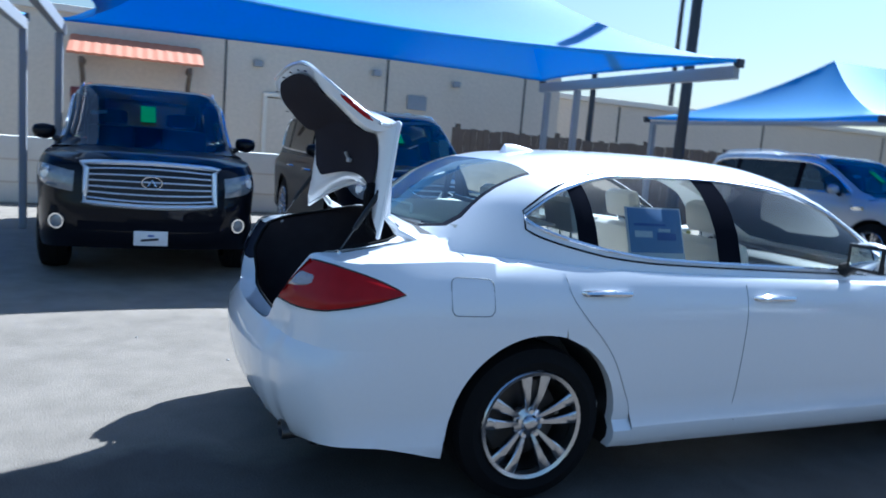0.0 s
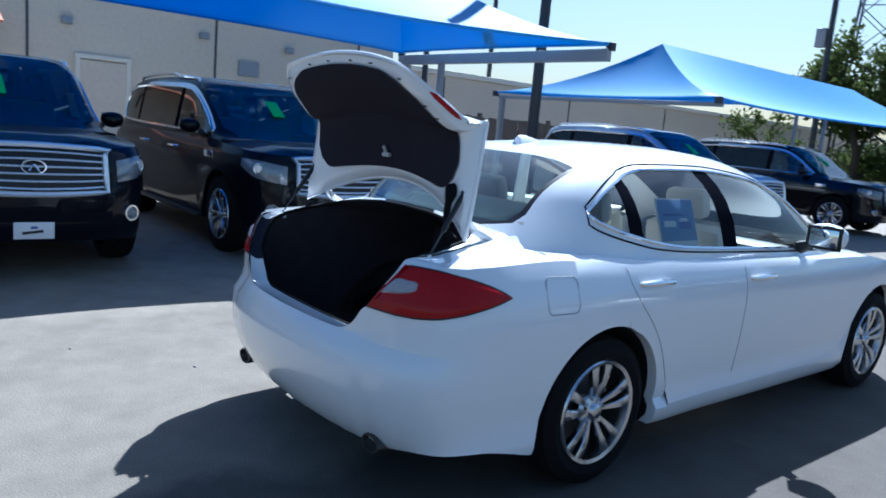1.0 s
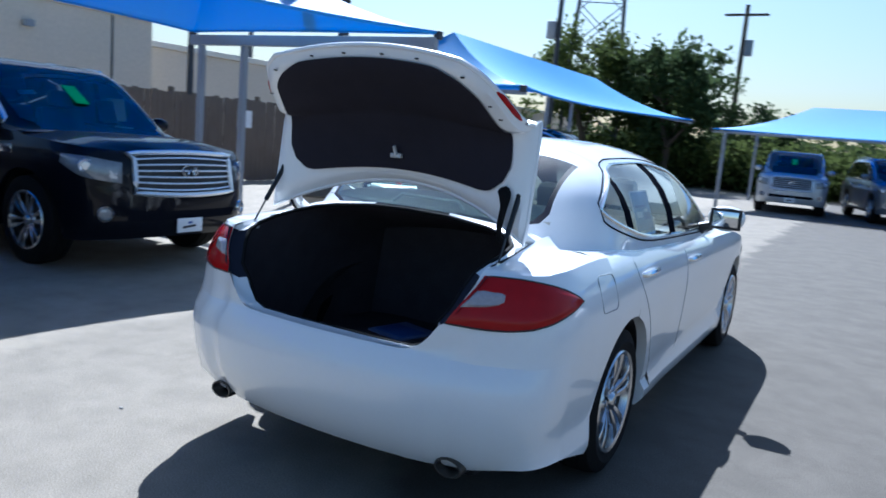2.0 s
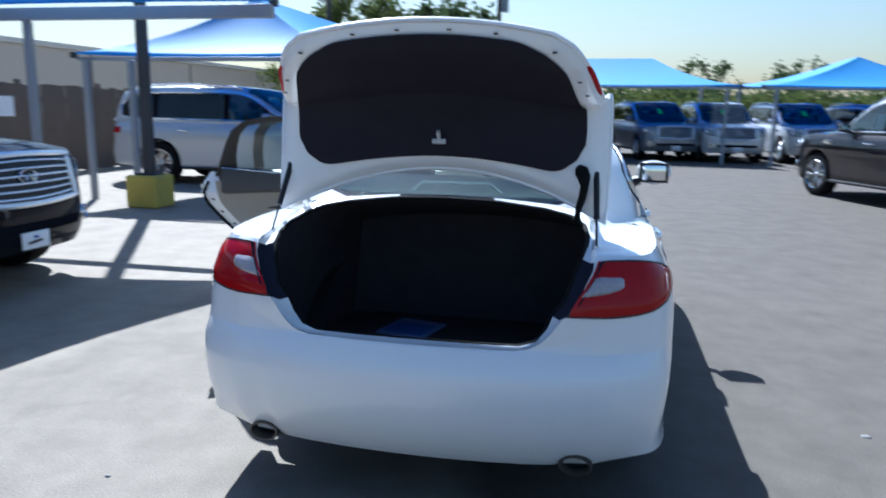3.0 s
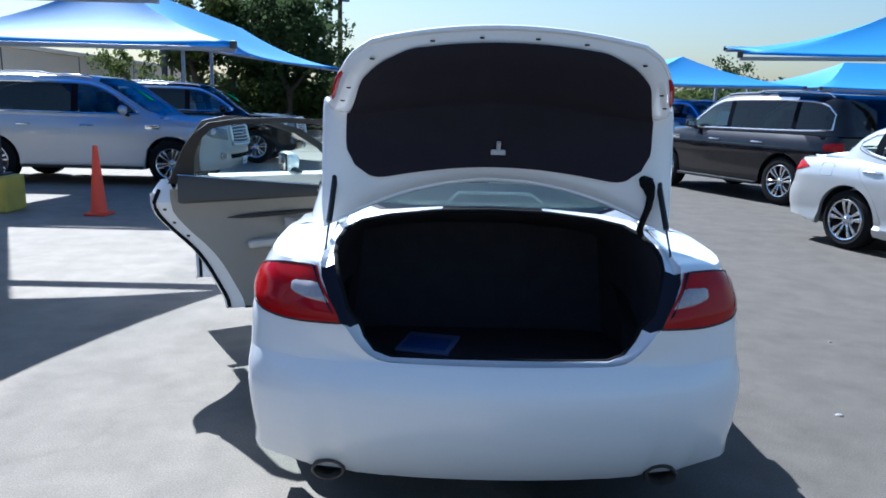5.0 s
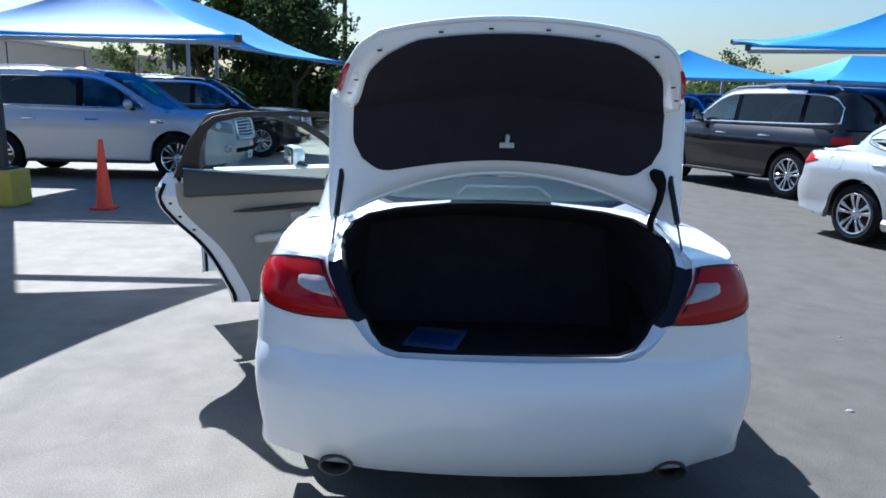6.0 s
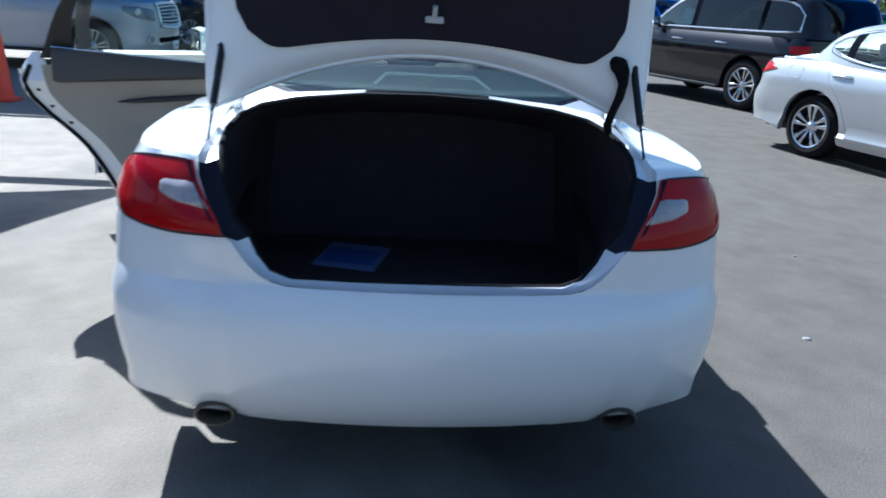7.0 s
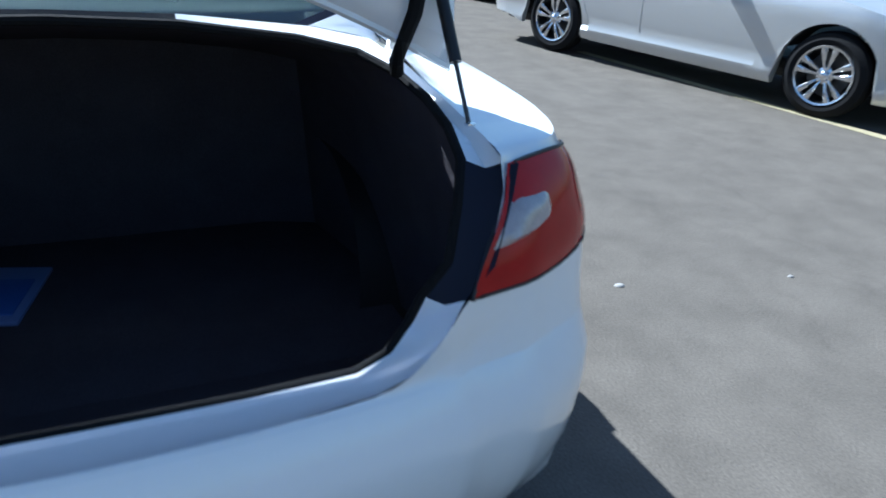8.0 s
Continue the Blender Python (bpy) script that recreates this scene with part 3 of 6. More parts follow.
def build_shell(car, s, paint):
    """All skin parts of a car under its Empty."""
    sh = Shell(s)
    cols = sh.columns()
    bits = {}
    doors = s["doors"]
    seam = min(range(len(sh.outline)), key=lambda k: abs(sh.outline[k][0].y - s["slant"][1]))
    plumb = sh.upright(seam)
    strip = sh.wing_strip(seam)
    for a, b in zip(strip, strip[1:]):
        for j in range(3):
            for m in (False, True):
                add_quad(bits, "body", [a[j], b[j], b[j + 1], a[j + 1]], m)
    for k, (a, b) in enumerate(zip(cols, cols[1:])):
        p = (sh.outline[k][0] + sh.outline[k + 1][0]) / 2
        b = plumb if k + 1 == seam else b
        for j in range(len(a) - 1):
            pts = [a[j], b[j], b[j + 1], a[j + 1]]
            key = "body"
            for name, y0, y1 in doors:
                if y0 < p.y < y1 and p.x > 0.5 and j >= 2:
                    key = name
            if p.y < s["tail_y"] * 0.95 and j < 8 and key == "body":
                key = "rear_bumper"
            if p.y > s["nose_y"] and j < 8:
                key = "front_bumper"
            for m in (False, True):
                side = ("_left" if m else "_right") if "door" in key else ""
                add_quad(bits, key + side, pts, m)
    # wheel arch lips and liners
    lips = [c[0] for c in cols[:seam]] + [plumb[0]]
    lips += [r[0] for r in strip if r[0].y > plumb[0].y + 0.004] + [c[0] for c in cols[seam:]]
    for a, b in zip(lips, lips[1:]):
        a, b = [a], [b]
        ya, yb = a[0].y, b[0].y
        for m in (False, True):
            ia, ib = Vector((a[0].x - 0.05, ya, a[0].z)), Vector((b[0].x - 0.05, yb, b[0].z))
            add_quad(bits, "body", [ia, ib, b[0], a[0]], m)
            if any(abs(ya - yw) < s["arch"] + 0.01 and abs(yb - yw) < s["arch"] + 0.01 for yw in s["axles"]):
                ja, jb = Vector((a[0].x - 0.32, ya, a[0].z)), Vector((b[0].x - 0.32, yb, b[0].z))
                add_quad(bits, "wheel_arch_liner", [ja, jb, ib, ia], m)
    # greenhouse
    ys = s["house_y"]
    secs = [sh.section(y) for y in ys]
    for k, (a, b) in enumerate(zip(secs, secs[1:])):
        y = (ys[k] + ys[k + 1]) / 2
        for j in range(len(a) - 1):
            pts = [a[j], a[j + 1], b[j + 1], b[j]][::-1]
            key = "body"
            in_win = 2 <= j < 6
            door = next((n for n, y0, y1 in s["window_doors"] if y0 < y < y1), "")
            if in_win and s["win_y"][0] <= y <= s["win_y"][1]:
                key = "pillar_trim" if any(y0 < y < y1 for y0, y1 in s["pillars"]) else "quarter_window"
                if door and key != "pillar_trim":
                    key = door.split("_")[0] + "_side_window"
                elif door:
                    key = door + "_trim"
            elif j == 6 and door:
                key = door + "_frame"
            elif j < 2 and door:
                key = door
            elif j >= 11:
                for name, y0, y1 in s["glass_y"]:
                    if y0 < y < y1:
                        key = "rear_glass_border" if j == 11 and y < 2 and "frit" in s else name
            for m in (False, True):
                side = ("_left" if m else "_right") if any(w in key for w in ("door", "side_window", "quarter")) else ""
                add_quad(bits, key + side, pts, m)
    # shoulder between skirt and greenhouse, hood and (closed) tail
    for k, (a, b) in enumerate(zip(cols, cols[1:])):
        ta, tb = a[-1], b[-1]
        y = (ta.y + tb.y) / 2
        p, n = sh.outline[k]
        if ys[0] <= y <= ys[-1] and abs(n.y) < 0.7:
            ca, cb = sh.section(min(max(ta.y, ys[0]), ys[-1]))[0], sh.section(min(max(tb.y, ys[0]), ys[-1]))[0]
            ca, cb = Vector((ca.x, ta.y, ca.z)), Vector((cb.x, tb.y, cb.z))
            key = "body"
            for name, y0, y1 in doors:
                if y0 < y < y1:
                    key = name
            ma, mb = ta.lerp(ca, 0.5) + Vector((0.006, 0, 0.010)), tb.lerp(cb, 0.5) + Vector((0.006, 0, 0.010))
            for m in (False, True):
                side = ("_left" if m else "_right") if "door" in key else ""
                add_quad(bits, key + side, [ta, tb, mb, ma], m)
                add_quad(bits, key + side, [ma, mb, cb, ca], m)
        elif y > ys[-1]:
            bulge = smooth_at(s["hood"])
            rows = []
            for q in (ta, tb):
                zc = max(bulge(q.y), q.z)
                rows.append([Vector((q.x * (1 - t), q.y, q.z + (zc - q.z) * math.sin(t * math.pi / 2) ** 0.8 + (0.012 if 0.25 < t < 0.75 and q.x > 0.3 else 0))) for t in (0, 0.04, 0.1, 0.2, 0.32, 0.45, 0.6, 0.8, 1)])
            for j in range(8):
                for m in (False, True):
                    add_quad(bits, "hood" if j else "body", [rows[0][j], rows[1][j], rows[1][j + 1], rows[0][j + 1]], m)
        elif y < ys[0] and p.x > s["deck_x"] - 0.03:
            ex = s["deck_x"]
            rows = []
            for q in (ta, tb):
                w = max(0.0, min(1.0, (q.y - 0.28) / 0.52)) * (s["deck_rise"] > 0)
                w = w * w * (3 - 2 * w)
                prof = []
                for t, flat, up in ((0, 0, 0), (0.22, 0.005, 0.010), (0.45, 0.008, 0.015), (0.74, 0.011, 0.017), (0.88, 0.012, 0.040), (1, 0.012, 0.066)):
                    prof.append(Vector((q.x + (min(q.x, ex) - q.x) * t, q.y, q.z + flat * (1 - w) + up * w)))
                rows.append(prof)
            for j in range(5):
                for m in (False, True):
                    add_quad(bits, "body", [rows[0][j], rows[1][j], rows[1][j + 1], rows[0][j + 1]], m)
    mats = {"wheel_arch_liner": PLASTIC, "pillar_trim": PILLAR, "rear_glass_border": BEZEL}
    made = {}
    for key in [k for k in bits if "liner" in k or "trim" in k or "frame" in k or "border" in k]:
        for n, piece in enumerate(loose(bits.pop(key))):
            bits[key + "|" * n] = piece
    for key, bm in bits.items():
        bmesh.ops.remove_doubles(bm, verts=bm.verts, dist=0.0004)
        bmesh.ops.recalc_face_normals(bm, faces=bm.faces)
        key = key.replace("|", "")
        plain = key.replace("_left", "").replace("_right", "")
        mat = mats.get(plain, paint)
        if "window" in key or "windshield" in key:
            if "suv" in s["clear"]:
                mat = GREENGLASS if plain in ("windshield", "front_side_window") else PRIVACY
            else:
                mat = REARGLASS if plain == "rear_window" else CLEARGLASS
        if key.endswith("_trim_left") or key.endswith("_trim_right"):
            mat = PILLAR
        if key.endswith("_frame_left") or key.endswith("_frame_right"):
            mat = SATIN
        label = {"rear_window": "tinted rear glass", "windshield": "clear windshield glass"}.get(plain, "")
        made.setdefault(key, []).append(part(plain, bm, mat, car, label))
    made = {k: v if len(v) > 1 else v[0] for k, v in made.items()}
    return sh, made


SEDAN = dict(
    plan=[(0, 0), (0.22, 0.008), (0.385, 0.028), (0.45, 0.042), (0.50, 0.056), (0.535, 0.068), (0.55, 0.074), (0.68, 0.120), (0.836, 0.235), (0.908, 0.42), (0.928, 0.72), (0.930, 0.98), (0.928, 1.25), (0.92, 1.8), (0.92, 2.25), (0.92, 2.9), (0.918, 3.46), (0.918, 3.8), (0.915, 4.05), (0.90, 4.32), (0.85, 4.58), (0.74, 4.76), (0.58, 4.86), (0.30, 4.925), (0, 4.945)],
    steps=[4, 3, 2, 2, 2, 1, 4, 5, 6, 8, 12, 18, 16, 6, 5, 5, 5, 8, 8, 6, 5, 4, 4, 3],
    side=[(0.16, 0.085), (0.21, 0.045), (0.27, 0.006), (0.315, 0.006), (0.338, 0.034), (0.39, 0.024), (0.50, 0.013), (0.66, 0.003), (0.78, 0.0), (0.86, 0.008), (0.93, 0.028), (1.0, 0.062), (1.06, 0.10)],
    rear=[(0.20, 0.18), (0.27, 0.115), (0.34, 0.062), (0.44, 0.018), (0.56, 0.0), (0.63, 0.005), (0.645, 0.009), (0.66, 0.020), (0.70, 0.045), (0.715, 0.055), (0.74, 0.053), (0.82, 0.045), (0.92, 0.065), (1.0, 0.105), (1.06, 0.15)],
    front=[(0.16, 0.10), (0.24, 0.03), (0.45, 0.0), (0.6, 0.02), (0.72, 0.07), (0.82, 0.16)],
    top=[(0.0, 1.02), (0.3, 1.022), (0.82, 1.04), (1.3, 1.0), (2.36, 0.965), (3.46, 0.955), (3.8, 0.95), (4.3, 0.875), (4.7, 0.78), (4.945, 0.70)],
    rear_top=[(0.0, 0.710), (0.385, 0.711), (0.45, 0.728), (0.50, 0.774), (0.535, 0.822), (0.55, 0.832), (0.5825, 0.878), (0.615, 0.925), (0.6475, 0.972), (0.68, 1.012), (0.74, 1.02), (0.9, 1.02)],
    low=[(0.0, 0.27), (0.07, 0.272), (0.12, 0.282), (0.235, 0.318), (0.42, 0.312), (0.6, 0.278), (0.74, 0.242), (1.5, 0.205), (3.7, 0.195), (4.4, 0.2), (4.945, 0.19)],
    base_w=[(0.80, 0.68), (1.1, 0.795), (1.5, 0.825), (2.5, 0.825), (3.3, 0.80), (3.8, 0.71)],
    base_z=[(0.80, 1.055), (1.1, 1.045), (1.5, 1.015), (2.4, 0.985), (3.4, 0.965), (3.8, 0.965)],
    roof=[(0.80, 1.160), (0.93, 1.265), (1.06, 1.365), (1.2, 1.442), (1.4, 1.492), (1.8, 1.525), (2.25, 1.532), (2.65, 1.515), (3.0, 1.44), (3.4, 1.225), (3.8, 0.975)],
    win_lo=[(1.10, 1.215), (1.14, 1.188), (1.22, 1.158), (1.31, 1.132), (1.54, 1.086), (1.78, 1.060), (2.4, 1.038), (3.4, 1.01)],
    win_hi=[(1.10, 1.225), (1.14, 1.252), (1.22, 1.300), (1.31, 1.338), (1.5, 1.388), (1.7, 1.416), (2.2, 1.426), (2.65, 1.395), (3.0, 1.30), (3.25, 1.13), (3.42, 1.0)],
    win_y=(1.10, 3.42), rim=0.022, square=2.9, rear_square=1.9, lean=0.14,
    glass_x=lambda y: 0.650 if y < 2 else 0.60,
    glass_y=(("rear_window", 0.79, 1.21), ("windshield", 2.98, 3.74)), frit=True,
    house_y=spread([0.80, 0.85, 1.10, 1.21, 1.34, 1.38, 1.44, 2.12, 2.19, 2.26, 2.98, 3.42, 3.74, 3.8], [1, 5, 3, 3, 2, 1, 9, 2, 2, 8, 6, 5, 1]),
    pillars=((1.34, 1.44), (2.12, 2.26)),
    doors=(("rear_door", 1.25, 2.25), ("front_door", 2.25, 3.46)),
    window_doors=(("rear_door", 1.38, 2.19), ("front_door", 2.19, 3.42)),
    axles=(1.145, 4.05), arch=0.405, axle_z=0.345, slant=(0.86, 1.25, 2.21, 0.40), slant_z=(0.28, 0.995), sill=0.31, waist=0.70,
    tail_y=0.50, nose_y=4.45, deck_x=0.62, deck_rise=0.03, corner=0.043, bow=0.13, shear=0.012,
    hood=[(3.8, 0.975), (4.2, 0.935), (4.6, 0.86), (4.85, 0.76), (4.945, 0.70)], clear=("windshield", "front_side_window", "rear_side_window", "rear_window"),
)

SUV = dict(
    plan=[(0, 0), (0.35, 0.01), (0.7, 0.05), (0.90, 0.14), (0.98, 0.32), (1.005, 0.7), (1.012, 1.1), (1.012, 1.55), (1.012, 2.1), (1.012, 2.62), (1.01, 3.1), (1.01, 3.72), (1.012, 4.1), (1.01, 4.42), (0.985, 4.72), (0.925, 4.94), (0.81, 5.10), (0.61, 5.215), (0.3, 5.275), (0, 5.29)],
    steps=[3, 3, 4, 4, 5, 6, 7, 5, 4, 4, 5, 6, 6, 6, 5, 5, 5, 5, 4],
    side=[(0.20, 0.09), (0.30, 0.04), (0.40, 0.02), (0.55, 0.02), (0.75, 0.012), (0.92, 0.0), (1.02, 0.012), (1.10, 0.038), (1.15, 0.068), (1.20, 0.105), (1.26, 0.14)],
    rear=[(0.25, 0.12), (0.40, 0.03), (0.6, 0.0), (0.75, 0.02), (0.85, 0.06), (1.0, 0.07), (1.25, 0.09)],
    front=[(0.25, 0.16), (0.36, 0.06), (0.5, 0.0), (0.68, 0.0), (0.8, 0.015), (1.0, 0.045), (1.08, 0.08), (1.12, 0.12), (1.18, 0.20), (1.26, 0.3)],
    top=[(0.0, 1.18), (1.0, 1.20), (2.5, 1.19), (3.7, 1.18), (4.1, 1.17), (4.6, 1.15), (5.0, 1.12), (5.29, 1.10)],
    rear_top=[(0.0, 1.18), (1.0, 1.18)],
    low=[(0.0, 0.38), (0.6, 0.34), (1.6, 0.30), (4.0, 0.30), (4.8, 0.30), (5.29, 0.33)],
    base_w=[(0.10, 0.80), (0.4, 0.89), (1.2, 0.91), (2.6, 0.91), (3.6, 0.90), (4.08, 0.885)],
    base_z=[(0.10, 1.20), (1.2, 1.22), (2.6, 1.21), (4.08, 1.19)],
    roof=[(0.10, 1.205), (0.16, 1.40), (0.28, 1.70), (0.42, 1.83), (0.8, 1.875), (1.8, 1.905), (2.6, 1.90), (2.95, 1.875), (3.15, 1.81), (3.4, 1.65), (3.7, 1.43), (4.0, 1.225), (4.08, 1.20)],
    win_lo=[(0.34, 1.30), (0.7, 1.275), (1.5, 1.26), (3.72, 1.24)],
    win_hi=[(0.34, 1.52), (0.5, 1.67), (0.8, 1.74), (1.5, 1.765), (2.4, 1.76), (2.85, 1.735), (3.1, 1.66), (3.4, 1.49), (3.72, 1.26)],
    win_y=(0.34, 3.72), rim=0.05, square=9.0, rear_square=0.0, lean=0.145,
    glass_x=lambda y: 0.66 if y < 2 else 0.875,
    glass_y=(("rear_window", 0.13, 0.36), ("windshield", 3.02, 4.02)),
    house_y=spread([0.10, 0.13, 0.34, 0.36, 1.05, 1.15, 2.0, 2.06, 2.12, 2.56, 2.62, 2.68, 3.02, 3.72, 4.02, 4.08], [1, 4, 1, 5, 1, 5, 1, 1, 3, 1, 1, 3, 7, 3, 1]),
    pillars=((1.05, 1.15), (2.56, 2.68)),
    doors=(("rear_door", 1.55, 2.62), ("front_door", 2.62, 3.72)),
    window_doors=(("rear_door", 1.15, 2.62), ("front_door", 2.62, 3.72)),
    axles=(1.20, 4.275), arch=0.475, axle_z=0.41, slant=(1.1, 1.55, 2.55, 0.16), slant_z=(0.35, 1.0), sill=0.44, waist=0.80,
    tail_y=0.45, nose_y=4.80, deck_x=0.5, deck_rise=0.0, corner=0.0, bow=0.0, shear=0.0,
    hood=[(4.08, 1.215), (4.5, 1.225), (4.9, 1.20), (5.15, 1.14), (5.29, 1.10)], clear=("suv",),
)


def patch(sh, u0, u1, lo, hi, lift, nu=10, nv=5, side=1, round_ends=True, slope=0.0):
    """A lens or panel laid on the skirt: outline index from u0 to u1, heights lo(u) to hi(u), lift outwards."""
    rows = []
    for j in range(nv + 1):
        row = []
        for i in range(nu + 1):
            f = u0 + slope * (j / nv) * (1 - i / nu) + (u1 - u0) * i / nu
            k = min(int(f), len(sh.outline) - 2)
            w = f - k
            p, n = sh.outline[k][0].lerp(sh.outline[k + 1][0], w), sh.outline[k][1].lerp(sh.outline[k + 1][1], w).normalized()
            z = lo(i / nu) + (hi(i / nu) - lo(i / nu)) * j / nv
            edge = min(1.0, 6 * min(j / nv, 1 - j / nv), 6 * min(i / nu, 1 - i / nu)) if round_ends else 1
            q = p - n * (sh.inset(p, n, z) - lift * (0.35 + 0.65 * edge))
            row.append((side * q.x, q.y, z))
        rows.append(row)
    return sheet(rows, flip=side < 0)


def station(sh, x=None, y=None):
    """Where along the outline (right half) x or y is reached: by x at the two ends, by y on the side."""
    best = min(range(len(sh.outline)), key=lambda k: abs(sh.outline[k][0].x - x) + (0 if y is None else 0.5 * abs(sh.outline[k][0].y - y)) if x is not None else abs(sh.outline[k][0].y - y))
    return float(best)


def rounded_plate(w, h, d, r=0.01):
    bm = bmesh.new()
    box(bm, 0, 0, 0, w, d, h, r)
    return bm


def moved(bm, m):
    for v in bm.verts:
        v.co = m @ v.co
    return bm


def door_mirror(car, x, y, z, paint, s):
    """A door mirror: shell, foot and glass facing the rear."""
    cap = bmesh.new()
    bmesh.ops.create_uvsphere(cap, u_segments=18, v_segments=12, radius=1)
    for v in cap.verts:
        c = v.co
        c.y = max(c.y, -0.35)
        v.co = Vector((x + s * (0.115 * c.x * (1 + 0.1 * c.z)), y + 0.085 * c.y, z + 0.082 * (abs(c.z) ** 0.8) * (1 if c.z > 0 else -1)))
    m = part("door_mirror", cap, paint, car)
    part("mirror_rim", moved(rounded_plate(0.195, 0.135, 0.012, 0.005), pose(x, y - 0.032, z, 0, 0, s * 4)), PLASTIC, m)
    part("mirror_glass", moved(rounded_plate(0.155, 0.10, 0.006, 0.002), pose(x, y - 0.038, z, 0, 0, s * 4)), MIRROR, m, "mirror glass")
    part("mirror_foot", tube([(x - s * 0.09, y + 0.02, z - 0.055), (x - s * 0.16, y + 0.03, z - 0.085)], [0.03, 0.04], 8), PLASTIC, m)
    return m


def sedan(label, at, turn, opened, paint, group=""):
    car = thing("sedan", label, "car", at, turn, group)
    sh, made = build_shell(car, SEDAN, paint)
    for yw in (1.145, 4.05):
        for right in (True, False):
            wheel(0.345, 0.243, 0.235, 5, 0.905 * (1 if right else -1), yw, car, right)
    # underbody and cabin floor
    part("underbody", box(bmesh.new(), 0, 2.5, 0.30, 1.20, 4.3, 0.16, 0.02), PLASTIC, car)
    part("cabin_floor", box(bmesh.new(), 0, 2.35, 0.36, 1.56, 2.35, 0.06, 0.01), TRIMGREY, car)
    bm = bmesh.new()
    box(bm, 0, 3.62, 0.80, 1.5, 0.42, 0.28, 0.06)
    part("dashboard", bm, PLASTIC, car)
    wheel_ring = tube([(-0.38 + 0.18 * math.cos(a), 3.30 - 0.06 * math.sin(a), 0.86 + 0.17 * math.sin(a)) for a in (2 * math.pi * k / 24 for k in range(24))], 0.014, 8, closed=True)
    part("steering_wheel", wheel_ring, PLASTIC, car)
    for sx in (-0.38, 0.38):
        seat(sx, 2.85, 0.40, car)
    seat(0, 1.95, 0.38, car, bench=True, w=1.32)
    shelf = [[Vector((x, back + (1.34 - back) * j / 6, 1.148 + 0.004 * j)) for j in range(7)] for x, back in ((v, 0.70 + 0.15 * (v / 0.62) ** 2) for v in spread([-0.60, 0.60], [14]))]
    part("parcel_shelf", sheet(shelf), TRIMGREY, car, "pale grey parcel shelf", thick=0.012)
    part("brake_lamp", tube([(-0.175, 0.775, 1.163), (-0.135, 0.795, 1.200), (0.165, 0.795, 1.200), (0.215, 0.775, 1.163)], 0.008, 6), material_pale("pale_grey_plastic"), car, "pale brake lamp housing")
    # lamps
    for side in (1, -1):
        u0, u1 = station(sh, 0.55), station(sh, y=0.52)
        lo = smooth_at([(0, 0.832), (0.3, 0.829), (0.62, 0.856), (0.85, 0.890), (1, 0.917)])
        hi = smooth_at([(0, 1.010), (0.3, 1.006), (0.6, 0.990), (0.85, 0.955), (1, 0.922)])
        lamp = part("tail_lamp", patch(sh, u0, u1, lo, hi, 0.012, 20, 8, side, True, 4.0), REDLENS, car, "red tail lamp")
        rim = []
        for i in list(range(21)) + [20 - i for i in range(1, 20)]:
            upper = len(rim) > 20
            f = u0 + (4.0 * (1 - i / 20) if upper else 0.0) + (u1 - u0) * i / 20
            k = int(f)
            p, n = sh.outline[k][0].lerp(sh.outline[k + 1][0], f - k), sh.outline[k][1].lerp(sh.outline[k + 1][1], f - k).normalized()
            z = hi(i / 20) if upper else lo(i / 20)
            q = p - n * (sh.inset(p, n, z) - 0.004)
            rim.append((side * q.x, q.y, z))
        part("lamp_seal", tube(rim, 0.0035, 6, closed=True), PLASTIC, lamp, "black lamp seal")
        ur, uq = u0 + 1.7, u0 + (u1 - u0) * 0.36
        lo2 = smooth_at([(0, 0.897), (0.5, 0.902), (0.78, 0.911), (0.93, 0.924), (1, 0.938)])
        hi2 = smooth_at([(0, 0.958), (0.5, 0.964), (0.78, 0.964), (0.93, 0.957), (1, 0.941)])
        part("reverse_lamp", patch(sh, ur, uq, lo2, hi2, 0.017, 10, 5, side, True, 1.6), CLEARLENS, lamp, "clear reversing lens")
        uf0, uf1 = station(sh, y=4.42), station(sh, 0.52, 4.88)
        lamp = part("headlamp", patch(sh, uf0, uf1, smooth_at([(0, 0.74), (0.5, 0.64), (1, 0.60)]), smooth_at([(0, 0.80), (0.5, 0.745), (1, 0.68)]), 0.010, 10, 5, side), HEADLENS, car, "clear headlamp")
        # exhaust tip
        ex = part("exhaust_tip", moved(lathe([(-0.12, 0.046), (0.0, 0.051), (0.006, 0.048), (0.006, 0.042), (-0.01, 0.038), (-0.10, 0.037)], steps=28), pose(side * 0.59, 0.140, 0.287, 0, 0, -90) @ Matrix.Diagonal((1, 1.18, 0.74, 1))), material_once("dark_chrome"), car, "oval dark chrome exhaust tip")
        part("exhaust_bore", moved(lathe([(-0.06, 0.0001), (-0.06, 0.038)], steps=20), pose(side * 0.59, 0.140, 0.287, 0, 0, -90) @ Matrix.Diagonal((1, 1.18, 0.74, 1))), PLASTIC, ex)
        made["mirror" + ("_right" if side > 0 else "_left")] = door_mirror(car, side * 0.970, 2.95, 1.108, paint, side)
    # rear valance behind the bumper's lower edge
    part("rear_valance", box(bmesh.new(), 0, 0.42, 0.28, 1.30, 0.36, 0.12, 0.03), PLASTIC, car)
